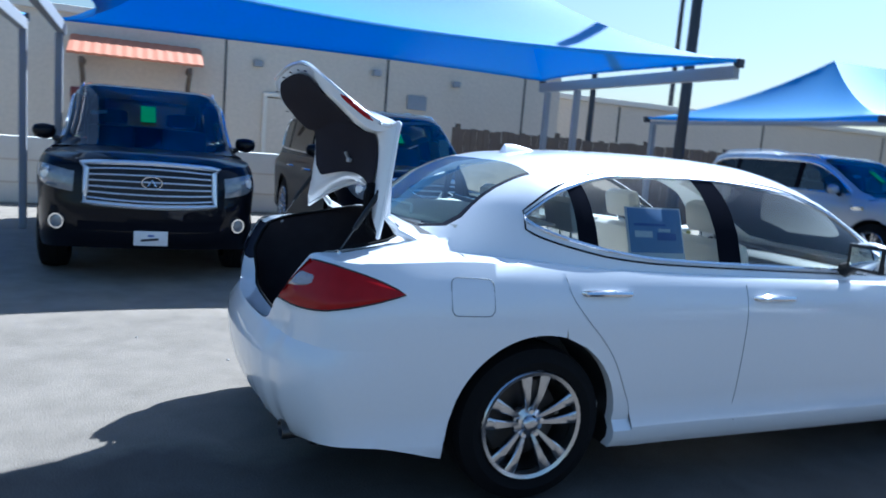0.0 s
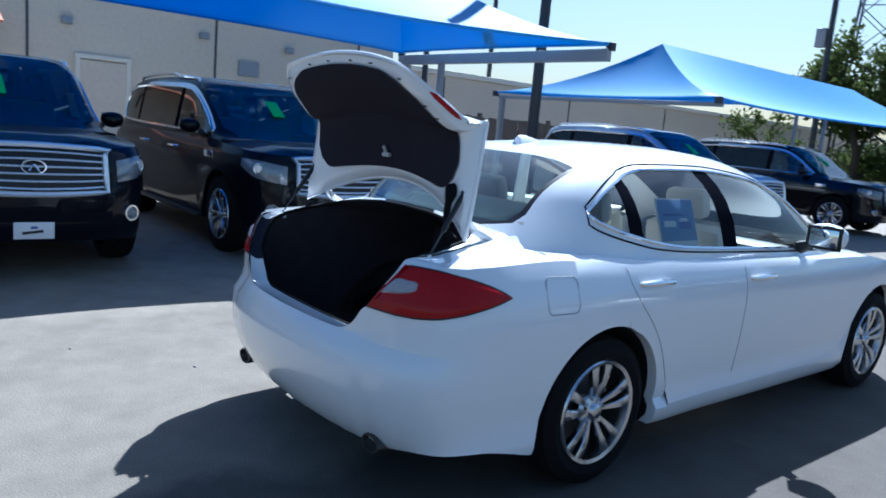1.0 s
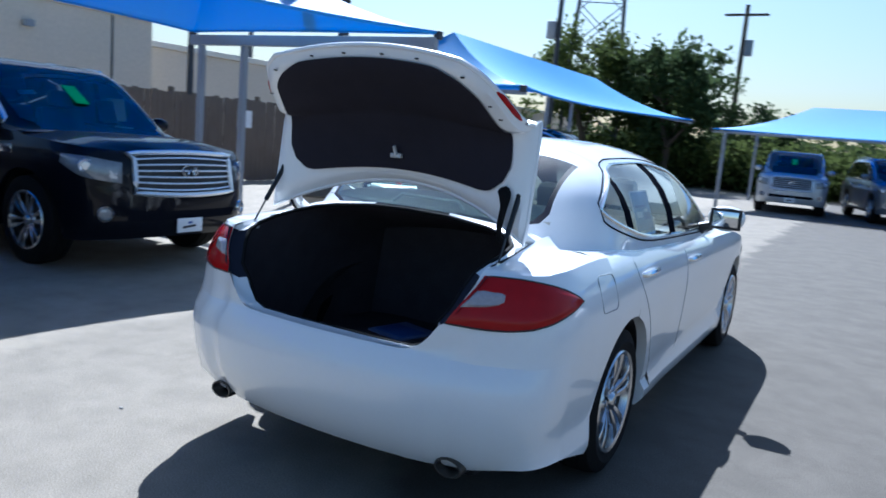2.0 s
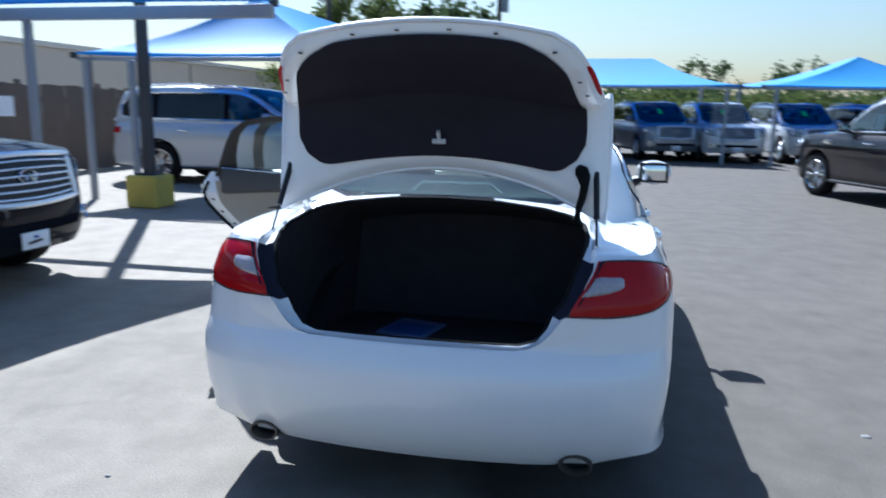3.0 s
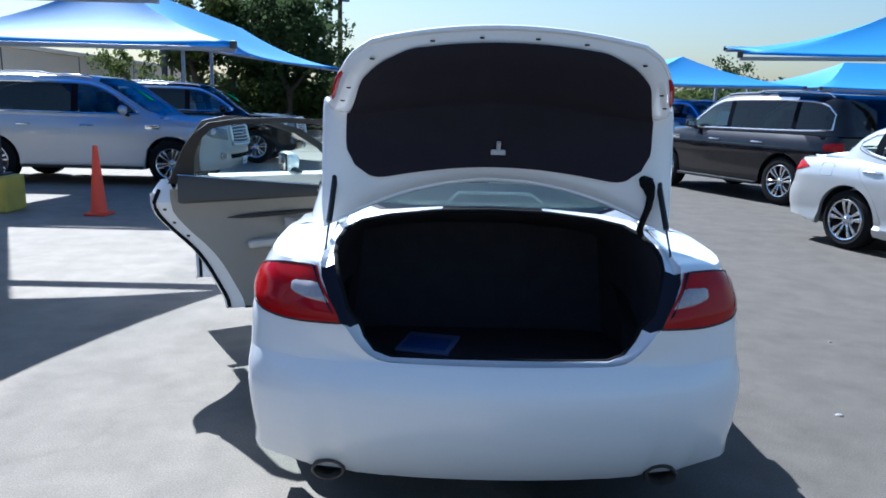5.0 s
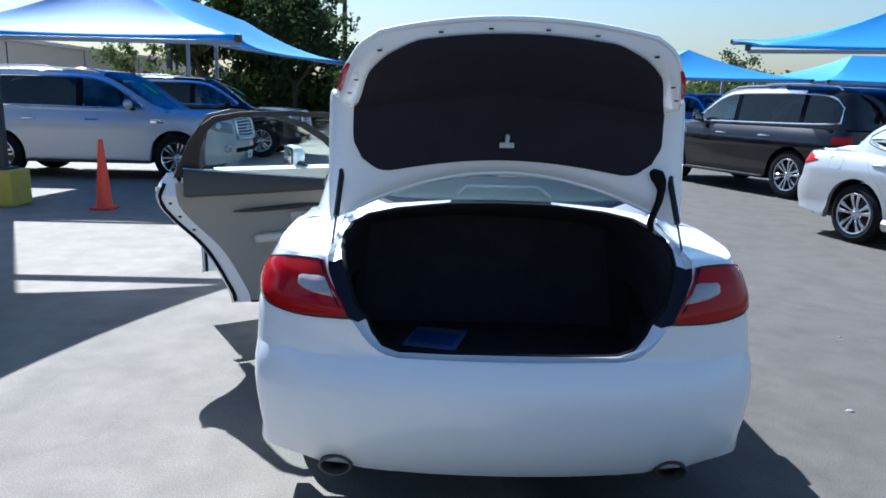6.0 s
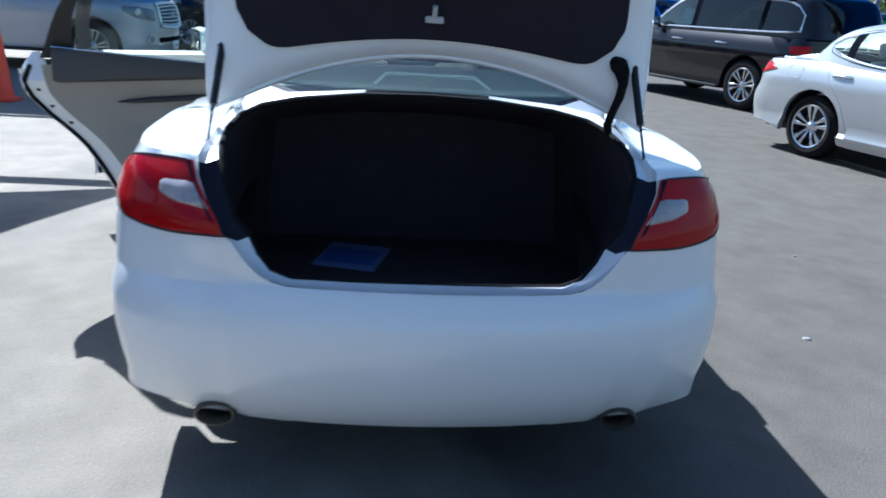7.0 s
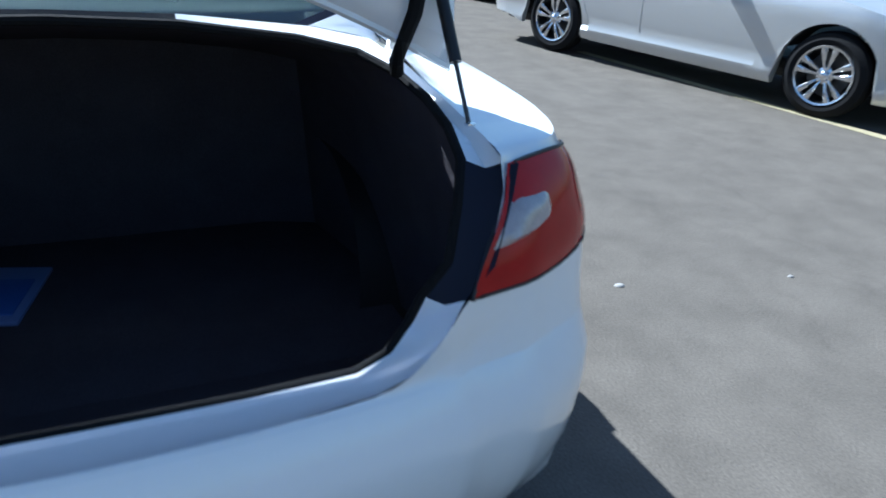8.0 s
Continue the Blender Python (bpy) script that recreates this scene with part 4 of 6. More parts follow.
    # trim: belt and window surround, handles
    for side in (1, -1):
        tag = "_right" if side > 0 else "_left"
        opened_here = opened and side < 0
        loop_lo = [sh.section(y)[2] for y in spread([1.102, 1.3, 3.4], [8, 24])]
        loop_hi = [sh.section(y)[6] for y in spread([1.102, 1.3, 3.4], [8, 24])]
        ring = [Vector((side * (p.x + 0.004), p.y, p.z)) for p in loop_lo + loop_hi[::-1]]
        if not opened_here:
            part("window_surround", tube(ring, 0.009, 6, closed=True), CHROME, car, "bright window surround")
            stations = spread([1.10, 1.3, 3.4], [8, 24])
            outer = [sh.section(y)[1] for y in stations] + [sh.section(y)[7] for y in stations[::-1]]
            part("window_gasket", tube([Vector((side * (p.x + 0.001), p.y, p.z)) for p in outer], 0.0045, 5, closed=True), PILLAR, car, "dark gasket line round the side windows")
        else:
            keep = [p for p in ring if p.y < 1.40]
            turn_at = next((k for k, (a, b) in enumerate(zip(keep, keep[1:])) if (a - b).length > 0.2), len(keep) - 1)
            keep = keep[turn_at + 1:] + keep[:turn_at + 1]
            part("window_surround", tube(keep[:], 0.009, 6), CHROME, car)
        for name, yh, zh in (("rear_door", 1.45, 0.920), ("front_door", 2.42, 0.895)):
            d = made[name + tag]
            bar = bmesh.new()
            xs = sh.at(*sh.outline[int(station(sh, y=yh))], zh).x
            tube([(side * (xs - 0.02), yh - 0.135, zh), (side * (xs + 0.010), yh - 0.115, zh + 0.001), (side * (xs + 0.016), yh, zh + 0.004), (side * (xs + 0.010), yh + 0.115, zh + 0.001), (side * (xs - 0.02), yh + 0.135, zh)], [0.009, 0.014, 0.016, 0.014, 0.009], 8, bar, flat=1.0)
            part("door_handle", bar, CHROME, d, "chrome pull handle")
        # shut lines of the doors that stand closed
        for name, pts in (("rear_door", [(1.25, z) for z in spread([0.985, 0.30], [14])]), ("front_door", [(2.25, z) for z in spread([0.955, 0.30], [12])])):
            if not (opened_here and name == "rear_door"):
                p, n = sh.outline[int(station(sh, y=pts[0][0]))]
                line = [sh.at(p, n, z) for _, z in pts]
                part("shut_line", tube([(side * (q.x + 0.0005), q.y, q.z) for q in line], 0.0017, 5), SEAM, made[name + tag])
        # seam between the closed doors and the sill
        if not opened_here:
            line = []
            for p, n in sh.outline:
                if 1.62 < p.y < 3.44 and p.x > 0.5:
                    q = sh.at(p, n, 0.342)
                    line.append((side * (q.x + 0.001), q.y, q.z))
            part("sill_seam", tube(line, 0.0035, 5), SEAM, made["front_door" + tag])
    # fuel flap on the right wing: a thin groove round a flush panel
    def skirt(y, z):
        k = next(j for j, (p, n) in enumerate(sh.outline[:-1]) if p.x > 0.7 and p.y <= y < sh.outline[j + 1][0].y)
        (p, n), (q, m) = sh.outline[k], sh.outline[k + 1]
        w = (y - p.y) / (q.y - p.y)
        return sh.at(p, n, z).x * (1 - w) + sh.at(q, m, z).x * w

    flap = []
    for cy, cz, a0 in ((0.875, 0.862, -90), (0.875, 0.950, 0), (0.745, 0.955, 90), (0.745, 0.865, 180)):
        for k in range(5):
            a = radians(a0 + 22.5 * k)
            y, z = cy + 0.028 * math.cos(a), cz + 0.028 * math.sin(a)
            flap.append((skirt(y, z) + 0.0005, y, z))
    part("fuel_flap", tube(flap, 0.0020, 5, closed=True), SEAM, car, "flush fuel filler flap")
    # roof antenna fin
    fin = bmesh.new()
    rows = [[(sx * w, 1.33 + yy, sh.roof(1.33 + yy) + zz) for sx, zz in ((-1, 0.0), (-0.5, hgt * 0.8), (0, hgt), (0.5, hgt * 0.8), (1, 0.0))] for yy, w, hgt in ((0.0, 0.022, 0.008), (0.02, 0.032, 0.045), (0.07, 0.030, 0.040), (0.14, 0.022, 0.020), (0.19, 0.006, 0.004))]
    part("antenna_fin", sheet(rows, fin), paint, car)
    # front grille
    part("grille", patch(sh, station(sh, 0.30, 4.92), len(sh.outline) - 1.0, lambda u: 0.42, lambda u: 0.66, 0.006, 8, 4), PLASTIC, car)
    return car, sh, made


LID_KEYS = [(0.82, 1.060, 0.646), (0.70, 1.066, 0.648), (0.55, 1.066, 0.648), (0.40, 1.063, 0.646), (0.33, 1.062, 0.643), (0.298, 1.052, 0.638), (0.285, 1.030, 0.632), (0.275, 0.99, 0.620), (0.247, 0.92, 0.597), (0.212, 0.845, 0.573), (0.190, 0.80, 0.548), (0.165, 0.75, 0.512), (0.145, 0.712, 0.445)]
LID_WIDE = smooth_at([(k, p[2]) for k, p in enumerate(LID_KEYS)])
LID_BACK = smooth_at([(k, p[0]) for k, p in enumerate(LID_KEYS)])
LID_HIGH = smooth_at([(k, p[1]) for k, p in enumerate(LID_KEYS)])
LID_IN_BACK = smooth_at(list(enumerate((0.815, 0.70, 0.562, 0.444, 0.392, 0.364, 0.345, 0.328, 0.296, 0.258, 0.234, 0.202, 0.168))))
LID_IN_HIGH = smooth_at(list(enumerate((1.015, 1.020, 1.019, 1.010, 0.998, 0.984, 0.962, 0.930, 0.875, 0.815, 0.775, 0.738, 0.712))))


def lid_point(i, f, depth=0.0):
    """A point of the closed boot lid: row i (may be fractional), f from -1 to 1 across, depth inwards."""
    y, z, h = LID_BACK(i), LID_HIGH(i), LID_WIDE(i)
    lo_i, hi_i = max(0.0, i - 0.4), min(len(LID_KEYS) - 1.0, i + 0.4)
    dy, dz = LID_BACK(hi_i) - LID_BACK(lo_i), LID_HIGH(hi_i) - LID_HIGH(lo_i)
    ln = math.hypot(dy, dz)
    x = f * h
    rear = min(1.0, max(0.0, (i - 2.0) / 6.0))
    rear = rear * rear * (3 - 2 * rear)
    y -= 0.19 * (1 - min(1.0, abs(f)) ** 2.0) * max(0.0, 1 - i / 3)
    if depth > 0:
        w = min(1.0, depth / 0.046)
        y += (LID_IN_BACK(i) - LID_BACK(i)) * w
        z += (LID_IN_HIGH(i) - LID_HIGH(i)) * w
        depth = max(0.0, depth - 0.046)
    return Vector((x, y + 0.26 * x * x * rear - depth * dz / ln * -1 * -1, z - 0.05 * x * x * (1 - rear) + 0.08 * (1 - min(1.0, abs(f)) ** 2) * max(0.0, 1 - i / 4) + depth * dy / ln))


def boot_lid(car, paint, opened):
    rows = [[lid_point(i, f) for f in spread([-1, -0.96, 0.96, 1], [1, 22, 1])] for i in spread(list(range(len(LID_KEYS))), [2] * (len(LID_KEYS) - 3) + [4, 6])]
    lid = part("boot_lid", sheet(rows, flip=True), paint, car, "white boot lid" + (" standing open" if opened else ""))
    # inner frame: folds in from the edge to a pressed panel
    n = len(LID_KEYS) - 1
    inner = bmesh.new()
    grid = []
    for i in spread([0, 0.35, 1.2, n - 1.2, n - 0.3, n], [1, 2, 28, 4, 2]):
        row = []
        for f in spread([-1, -0.97, -0.90, 0.90, 0.97, 1], [1, 1, 22, 1, 1]):
            e = min(1.0, (1 - abs(f)) / 0.05, i / 0.4, (n - i) / 0.35)
            row.append(lid_point(i, f, 0.006 + 0.040 * e))
        grid.append(row)
    part("inner_panel", sheet(grid, inner), paint, lid)
    edge = [lid_point(0, f) for f in spread([-1, 1], [20])] + [lid_point(i, 1) for i in spread([0.5, n - 0.25], [46])] + [lid_point(n, f) for f in spread([1, -1], [20])] + [lid_point(i, -1) for i in spread([n - 0.25, 0.5], [46])]
    part("lid_edge", tube(edge, 0.010, 6, closed=True), paint, lid)
    # black felt liner: a rounded rectangle
    grid = []
    for j in range(33):
        v = j / 32
        t = abs(2 * v - 1)
        half = 0.872 * (1 - 0.10 * max(0.0, (t - 0.80) / 0.20) ** 3)
        row = []
        for f in spread([-1, -0.8, 0.8, 1], [8, 14, 8]):
            c = max(0.0, (abs(f) - 0.8) / 0.2)
            c = 1 - math.sqrt(max(0.0, 1 - c * c))
            lo, hi = 1.0 - 0.25 * (1 - f * f) + 0.55 * c, n - 0.40 - 1.3 * c
            row.append(lid_point(lo + (hi - lo) * v, f * half, 0.052 + 0.006 * min(1, 5 * (1 - abs(f)))))
        grid.append(row)
    part("liner", sheet(grid), FELT, lid, "black felt liner")
    part("pull_handle", moved(rounded_plate(0.055, 0.018, 0.02, 0.004), Matrix.Translation(lid_point(1.55, 0, 0.070))), PALEGRIP, lid, "pale pull grip")
    tip = lid_point(2.05, 0, 0.085)
    part("pull_stem", tube([lid_point(1.6, 0, 0.072), tip], 0.008, 8), PALEGRIP, lid)
    for side in (-1, 1):
        rows = [[lid_point(i, side * f, -0.003) for f in spread([0.70, 0.985], [5])] for i in spread([7.5, 9.6], [5])]
        part("lid_lamp", sheet(rows, flip=side > 0), REDLENS, lid, "red lid lamp", thick=0.006)
        part("lid_lamp_edge", tube([lid_point(i, side * 1.002, 0.004) for i in spread([7.6, 9.8], [8])], [0.004, 0.010, 0.011, 0.011, 0.011, 0.011, 0.010, 0.008, 0.003], 8), REDLENS, lid)
        for i, f in ((11.2, 0.90), (9.0, 0.935), (8.2, 0.95)):
            part("screw", moved(lathe([(0.004, 0.0001), (0.004, 0.007), (0.0, 0.009)], steps=10), Matrix.Translation(lid_point(i, side * f, 0.05)) @ pose(0, 0, 0, 0, 0, 90)), PLASTIC, lid)
    for f in (-0.55, -0.2, 0.2, 0.55):
        part("screw", moved(lathe([(0.004, 0.0001), (0.004, 0.007), (0.0, 0.009)], steps=10), Matrix.Translation(lid_point(12 - 0.22, f, 0.045)) @ pose(0, 0, 0, 0, 0, 90)), PLASTIC, lid)
    if opened:
        lid.matrix_local = pose(0, 0.50, 1.10, -96.5) @ Matrix.Translation((0, -0.82, -1.06))
    return lid


RIM_OUT = [(0, 0.050, 0.709), (0.20, 0.056, 0.710), (0.385, 0.082, 0.712), (0.45, 0.092, 0.729), (0.50, 0.104, 0.775), (0.533, 0.117, 0.828), (0.563, 0.133, 0.876), (0.612, 0.186, 0.968), (0.632, 0.214, 1.010), (0.620, 0.27, 1.036), (0.620, 0.45, 1.058), (0.612, 0.60, 1.082), (0.570, 0.695, 1.112), (0.45, 0.700, 1.134), (0.2, 0.672, 1.158), (0, 0.660, 1.163)]
RIM_IN = [(0, 0.150, 0.700), (0.20, 0.152, 0.700), (0.375, 0.160, 0.702), (0.432, 0.168, 0.721), (0.465, 0.172, 0.766), (0.483, 0.165, 0.818), (0.525, 0.165, 0.872), (0.553, 0.205, 0.955), (0.572, 0.245, 1.008), (0.585, 0.33, 1.038), (0.588, 0.43, 1.060), (0.572, 0.54, 1.082), (0.520, 0.615, 1.104), (0.41, 0.640, 1.125), (0.2, 0.640, 1.148), (0, 0.635, 1.154)]


def boot_space(car, paint):
    """The opening's painted gutter, its rubber seal, the black bezels by the lamps and the felt-lined well."""
    gutter, well, cowl = bmesh.new(), bmesh.new(), bmesh.new()
    edge = shell.section(0.80)
    SHELF = [a.lerp(b, k / 8) for a, b in zip(edge, edge[1:]) for k in range(9)]
    for side in (1, -1):
        bezel = bmesh.new()
        o = [Vector((side * x, y, z)) for x, y, z in RIM_OUT]
        i = [Vector((side * x, y, z)) for x, y, z in RIM_IN]
        for k in range(len(o) - 1):
            bm = bezel if 5 <= k <= 7 else cowl if k == 14 else gutter
            drop = 0.012
            reach = [Vector((side * 0.018, -0.012, 0.002)) * (1 if bm is bezel and 6 <= j <= 8 else 0) for j in (k, k + 1)]
            oa, ob = o[k] + reach[0], o[k + 1] + reach[1]
            ma, mb = o[k].lerp(i[k], 0.45) - Vector((0, 0, drop)), o[k + 1].lerp(i[k + 1], 0.45) - Vector((0, 0, drop))
            for q in ((oa, ob, mb, ma), (ma, mb, i[k + 1], i[k])):
                quad(bm, [bm.verts.new(p) for p in (q if side < 0 else q[::-1])])
            # walls of the well spread out below the rim
            low = [Vector((p.x * 1.10, p.y + 0.03 + 0.67 * max(0.0, min(1.0, (p.y - 0.42) / 0.2)), max(0.46, p.z - 0.16))) for p in (i[k], i[k + 1])]
            base = [Vector((p.x * 1.10, p.y, 0.44)) for p in low]
            for q in ((i[k], i[k + 1], low[1], low[0]), (low[0], low[1], base[1], base[0])):
                quad(well, [well.verts.new(p) for p in q])
        # cowl between the gutter and the rear glass
        last = [Vector((side * p.x, p.y, p.z)) for p in SHELF]
        for k in range(11, len(o) - 1):
            a, b = (min(last, key=lambda p: abs(p.x - q.x)) for q in (o[k], o[k + 1]))
            if (a - b).length > 0.002:
                bm = cowl if k > 11 else gutter
                quad(bm, [bm.verts.new(p) for p in ((o[k], o[k + 1], b, a) if side < 0 else (a, b, o[k + 1], o[k]))])
        part("lamp_bezel", bezel, BEZEL, car, "dark plastic lamp bezel")
    part("rear_cowl", cowl, PLASTIC, car, "black trim under the rear glass")
    part("boot_gutter", gutter, paint, car, "white painted boot gutter")
    part("boot_lining", well, CARPET, car, "black felt boot lining")
    floor = box(bmesh.new(), 0, 0.42, 0.43, 1.08, 0.44, 0.03, 0.008)
    box(floor, 0, 0.98, 0.432, 1.36, 0.84, 0.03, 0.008)
    part("boot_floor", floor, CARPET, car, "black carpet boot floor")
    ring = [Vector((x, y + 0.004, z - 0.004)) for x, y, z in RIM_IN] + [Vector((-x, y + 0.004, z - 0.004)) for x, y, z in RIM_IN[-2:0:-1]]
    part("weather_seal", tube(ring, 0.009, 8, closed=True), RUBBER, car, "black rubber weather seal")
    for side in (1, -1):
        base, top = Vector((side * 0.622, 0.325, 1.032)), Vector((side * 0.606, 0.490, 1.288))
        st = part("gas_strut", tube([base.lerp(top, 0.38), top], 0.011, 10), PLASTIC, car, "black gas strut")
        part("strut_rod", tube([base, base.lerp(top, 0.4)], 0.004, 8), material_once("rod_steel"), st)
        mount = part("strut_mount", moved(rounded_plate(0.05, 0.020, 0.05, 0.006), Matrix.Translation(base - Vector((side * 0.008, 0.020, 0.020)))), paint, st, "white painted strut mount")
        part("ball_stud", tube([base - Vector((0, 0, 0.012)), base + Vector((0, 0, 0.010))], 0.009, 8), CHROME, mount)
        part("strut_cap", tube([top - (top - base) * 0.04, top + (top - base) * 0.03], 0.014, 8), PLASTIC, st)
        part("hinge_arm", tube([(side * 0.605, 0.66, 1.085), (side * 0.595, 0.62, 1.105), (side * 0.582, 0.58, 1.125), (side * 0.572, 0.535, 1.18), (side * 0.57, 0.53, 1.36)], 0.018, 8), paint, car)
    part("wiring_sleeve", tube([(0.545, 0.49, 1.30), (0.552, 0.465, 1.293), (0.562, 0.455, 1.272), (0.566, 0.445, 1.240), (0.560, 0.445, 1.200), (0.548, 0.455, 1.155), (0.543, 0.475, 1.115), (0.555, 0.500, 1.088)], [0.018, 0.027, 0.024, 0.015, 0.014, 0.013, 0.013, 0.013], 8), RUBBER, car, "black wiring sleeve")


def skin_x(sh, y, z):
    """How far out the greenhouse lies at y and height z."""
    pts = sh.section(y)
    for a, b in zip(pts, pts[1:]):
        if a.z <= z <= b.z:
            return a.x + (b.x - a.x) * (z - a.z) / max(1e-6, b.z - a.z)
    return pts[0].x if z < pts[0].z else pts[8].x


def open_rear_door(sh, made, paint):
    """Swings the left rear door out and gives it its jamb, seal, inner panel and window frame."""
    door = made["rear_door_left"]
    for key in ("rear_side_window_left", "rear_door_trim_left", "rear_door_frame_left"):
        if key in made:
            for piece in made[key] if isinstance(made[key], list) else [made[key]]:
                bpy.data.objects.remove(piece)
    cols = [(p, n) for p, n in sh.outline if 1.245 < p.y < 2.255 and p.x > 0.5]
    hts = spread([0.34, 0.98], [16])
    # jamb: folds in from the skin's rear edge to the panel
    p, n = cols[0]
    edge = [sh.at(p, n, z) for z in hts]
    jamb = [[Vector((-q.x, q.y, q.z)), Vector((-q.x + 0.012, q.y - 0.004, q.z)), Vector((-q.x + 0.045, q.y + 0.012, q.z)), Vector((-q.x + 0.062, q.y + 0.055, q.z)), Vector((-q.x + 0.085, q.y + 0.105, q.z))] for q in edge]
    tip = [Vector((-0.875, 1.265, 1.04)), Vector((-0.863, 1.27, 1.045)), Vector((-0.835, 1.30, 1.05)), Vector((-0.822, 1.335, 1.055)), Vector((-0.81, 1.37, 1.06))]
    top = [Vector((-0.852, 1.312, 1.105)), Vector((-0.848, 1.315, 1.106)), Vector((-0.84, 1.325, 1.108)), Vector((-0.835, 1.335, 1.110)), Vector((-0.83, 1.345, 1.112))]
    part("door_jamb", sheet(jamb + [tip, top]), paint, door, "white painted door jamb")
    part("door_seal", tube([r[2] + Vector((0.006, 0.006, 0)) for r in jamb] + [tip[2]], 0.011, 6), RUBBER, door, "black rubber door seal")
    for z in (0.78, 0.86, 0.92):
        r = min(jamb, key=lambda q: abs(q[0].z - z))
        part("jamb_plug", moved(lathe([(0.004, 0.0001), (0.004, 0.010), (0.0, 0.012)], steps=10), Matrix.Translation(r[3] + Vector((0.002, 0.010, 0))) @ pose(0, 0, 0, 0, 0, -25)), PLASTIC, door)
    # inner panel: pale below, dark taupe band above that narrows forward
    rows = []
    for p, n in cols:
        q0 = [sh.at(p, n, z) for z in spread([0.35, 1.06], [16])]
        back = 0.105 * max(0.0, 1 - (p.y - 1.25) / 0.55)
        rows.append([Vector((-(q.x - 0.085 - 0.012 * math.sin(min(1.0, max(0.0, (q.z - 0.4) / 0.5)) * math.pi)), q.y + back, q.z)) for q in q0])
    part("door_panel", sheet(rows), TAUPE, door, "grey taupe inner door panel")
    band = []
    for r in rows:
        f = (r[-1].y - rows[0][-1].y) / (rows[-1][-1].y - rows[0][-1].y)
        hi, lo = 1.135 - 0.075 * f, 0.985 + 0.035 * f
        x, y = r[-1].x, max(r[-1].y, 1.40)
        band.append([Vector((x + 0.012, y, lo)), Vector((x + 0.022, y, lo + 0.01)), Vector((x + 0.020, y, hi - 0.02)), Vector((x + 0.004, y, hi)), Vector((x - 0.03, y, hi))])
    part("door_panel_top", sheet(band), material("taupe_trim", (0.060, 0.057, 0.053), 0.6, vary=0.1, scale=20), door, "dark taupe upper door trim", thick=0.008)
    part("belt_strip", tube([r[3] + Vector((-0.012, 0, 0.006)) for r in band], 0.006, 6), CHROME, door)
    part("armrest", moved(box(bmesh.new(), 0, 0, 0, 0.06, 0.46, 0.05, 0.022), pose(-0.79, 2.00, 0.74, 4)), TRIMGREY, door)
    part("armrest_inlay", tube([(-0.80, y, 0.885 + 0.03 * ((y - 1.66) / 0.5)) for y in spread([1.66, 2.18], [8])], [0.003, 0.010, 0.013, 0.014, 0.014, 0.014, 0.012, 0.010, 0.008], 8), DARKPRINT, door)
    part("map_pocket", moved(box(bmesh.new(), 0, 0, 0, 0.03, 0.40, 0.13, 0.02), pose(-0.815, 2.03, 0.47, 2)), TRIMGREY, door)
    cup = part("handle_cup", moved(rounded_plate(0.012, 0.050, 0.17, 0.005), pose(-0.795, 2.07, 0.852)), CLEARLENS, door, "pale handle surround")
    part("inner_handle", moved(rounded_plate(0.016, 0.030, 0.08, 0.006), pose(-0.788, 2.09, 0.850)), DARKPRINT, cup, "dark inner handle")
    part("lower_edge", tube([(q[0].x - 0.02, q[0].y, 0.345) for q in rows], 0.014, 6), PLASTIC, door)
    # window frame
    outer = smooth_path([(1.345, 1.085), (1.37, 1.14), (1.40, 1.22), (1.435, 1.30), (1.48, 1.370), (1.56, 1.430), (1.70, 1.455), (1.95, 1.465), (2.24, 1.455)])
    inner = smooth_path([(1.49, 1.090), (1.485, 1.14), (1.485, 1.21), (1.50, 1.28), (1.525, 1.345), (1.575, 1.398), (1.70, 1.425), (1.95, 1.436), (2.24, 1.426)])
    strip = []
    for (ya, za), (yb, zb) in zip(outer, inner):
        xa, xb = (skin_x(sh, y, min(z, 1.36)) - 0.5 * max(0.0, z - 1.36) for y, z in ((ya, za), (yb, zb)))
        strip.append([Vector((-xa - 0.004, ya, za)), Vector((-xb - 0.004, yb, zb)), Vector((-xb + 0.022, yb, zb)), Vector((-xa + 0.022, ya, za)), Vector((-xa - 0.004, ya, za))])
    part("window_frame", sheet(strip), PLASTIC, door, "black window frame")
    crest = smooth_at([(1.46, 1.20), (1.485, 1.25), (1.52, 1.345), (1.60, 1.41), (1.75, 1.435), (2.24, 1.435)])
    pane = [[Vector((0.5 * max(0.0, z - 1.36) - skin_x(sh, y, min(z, 1.36)), y, z)) for z in spread([1.06, crest(y)], [6])] for y in spread([1.46, 1.60, 2.24], [6, 8])]
    part("rear_side_window", sheet(pane), PANE, door, "clear door glass")
    hinge = Matrix.Translation((-0.90, 2.25, 0))
    door.matrix_local = hinge @ pose(0, 0, 0, 0, 0, -70) @ hinge.inverted()
    door["label"] = "white rear door swung wide open"


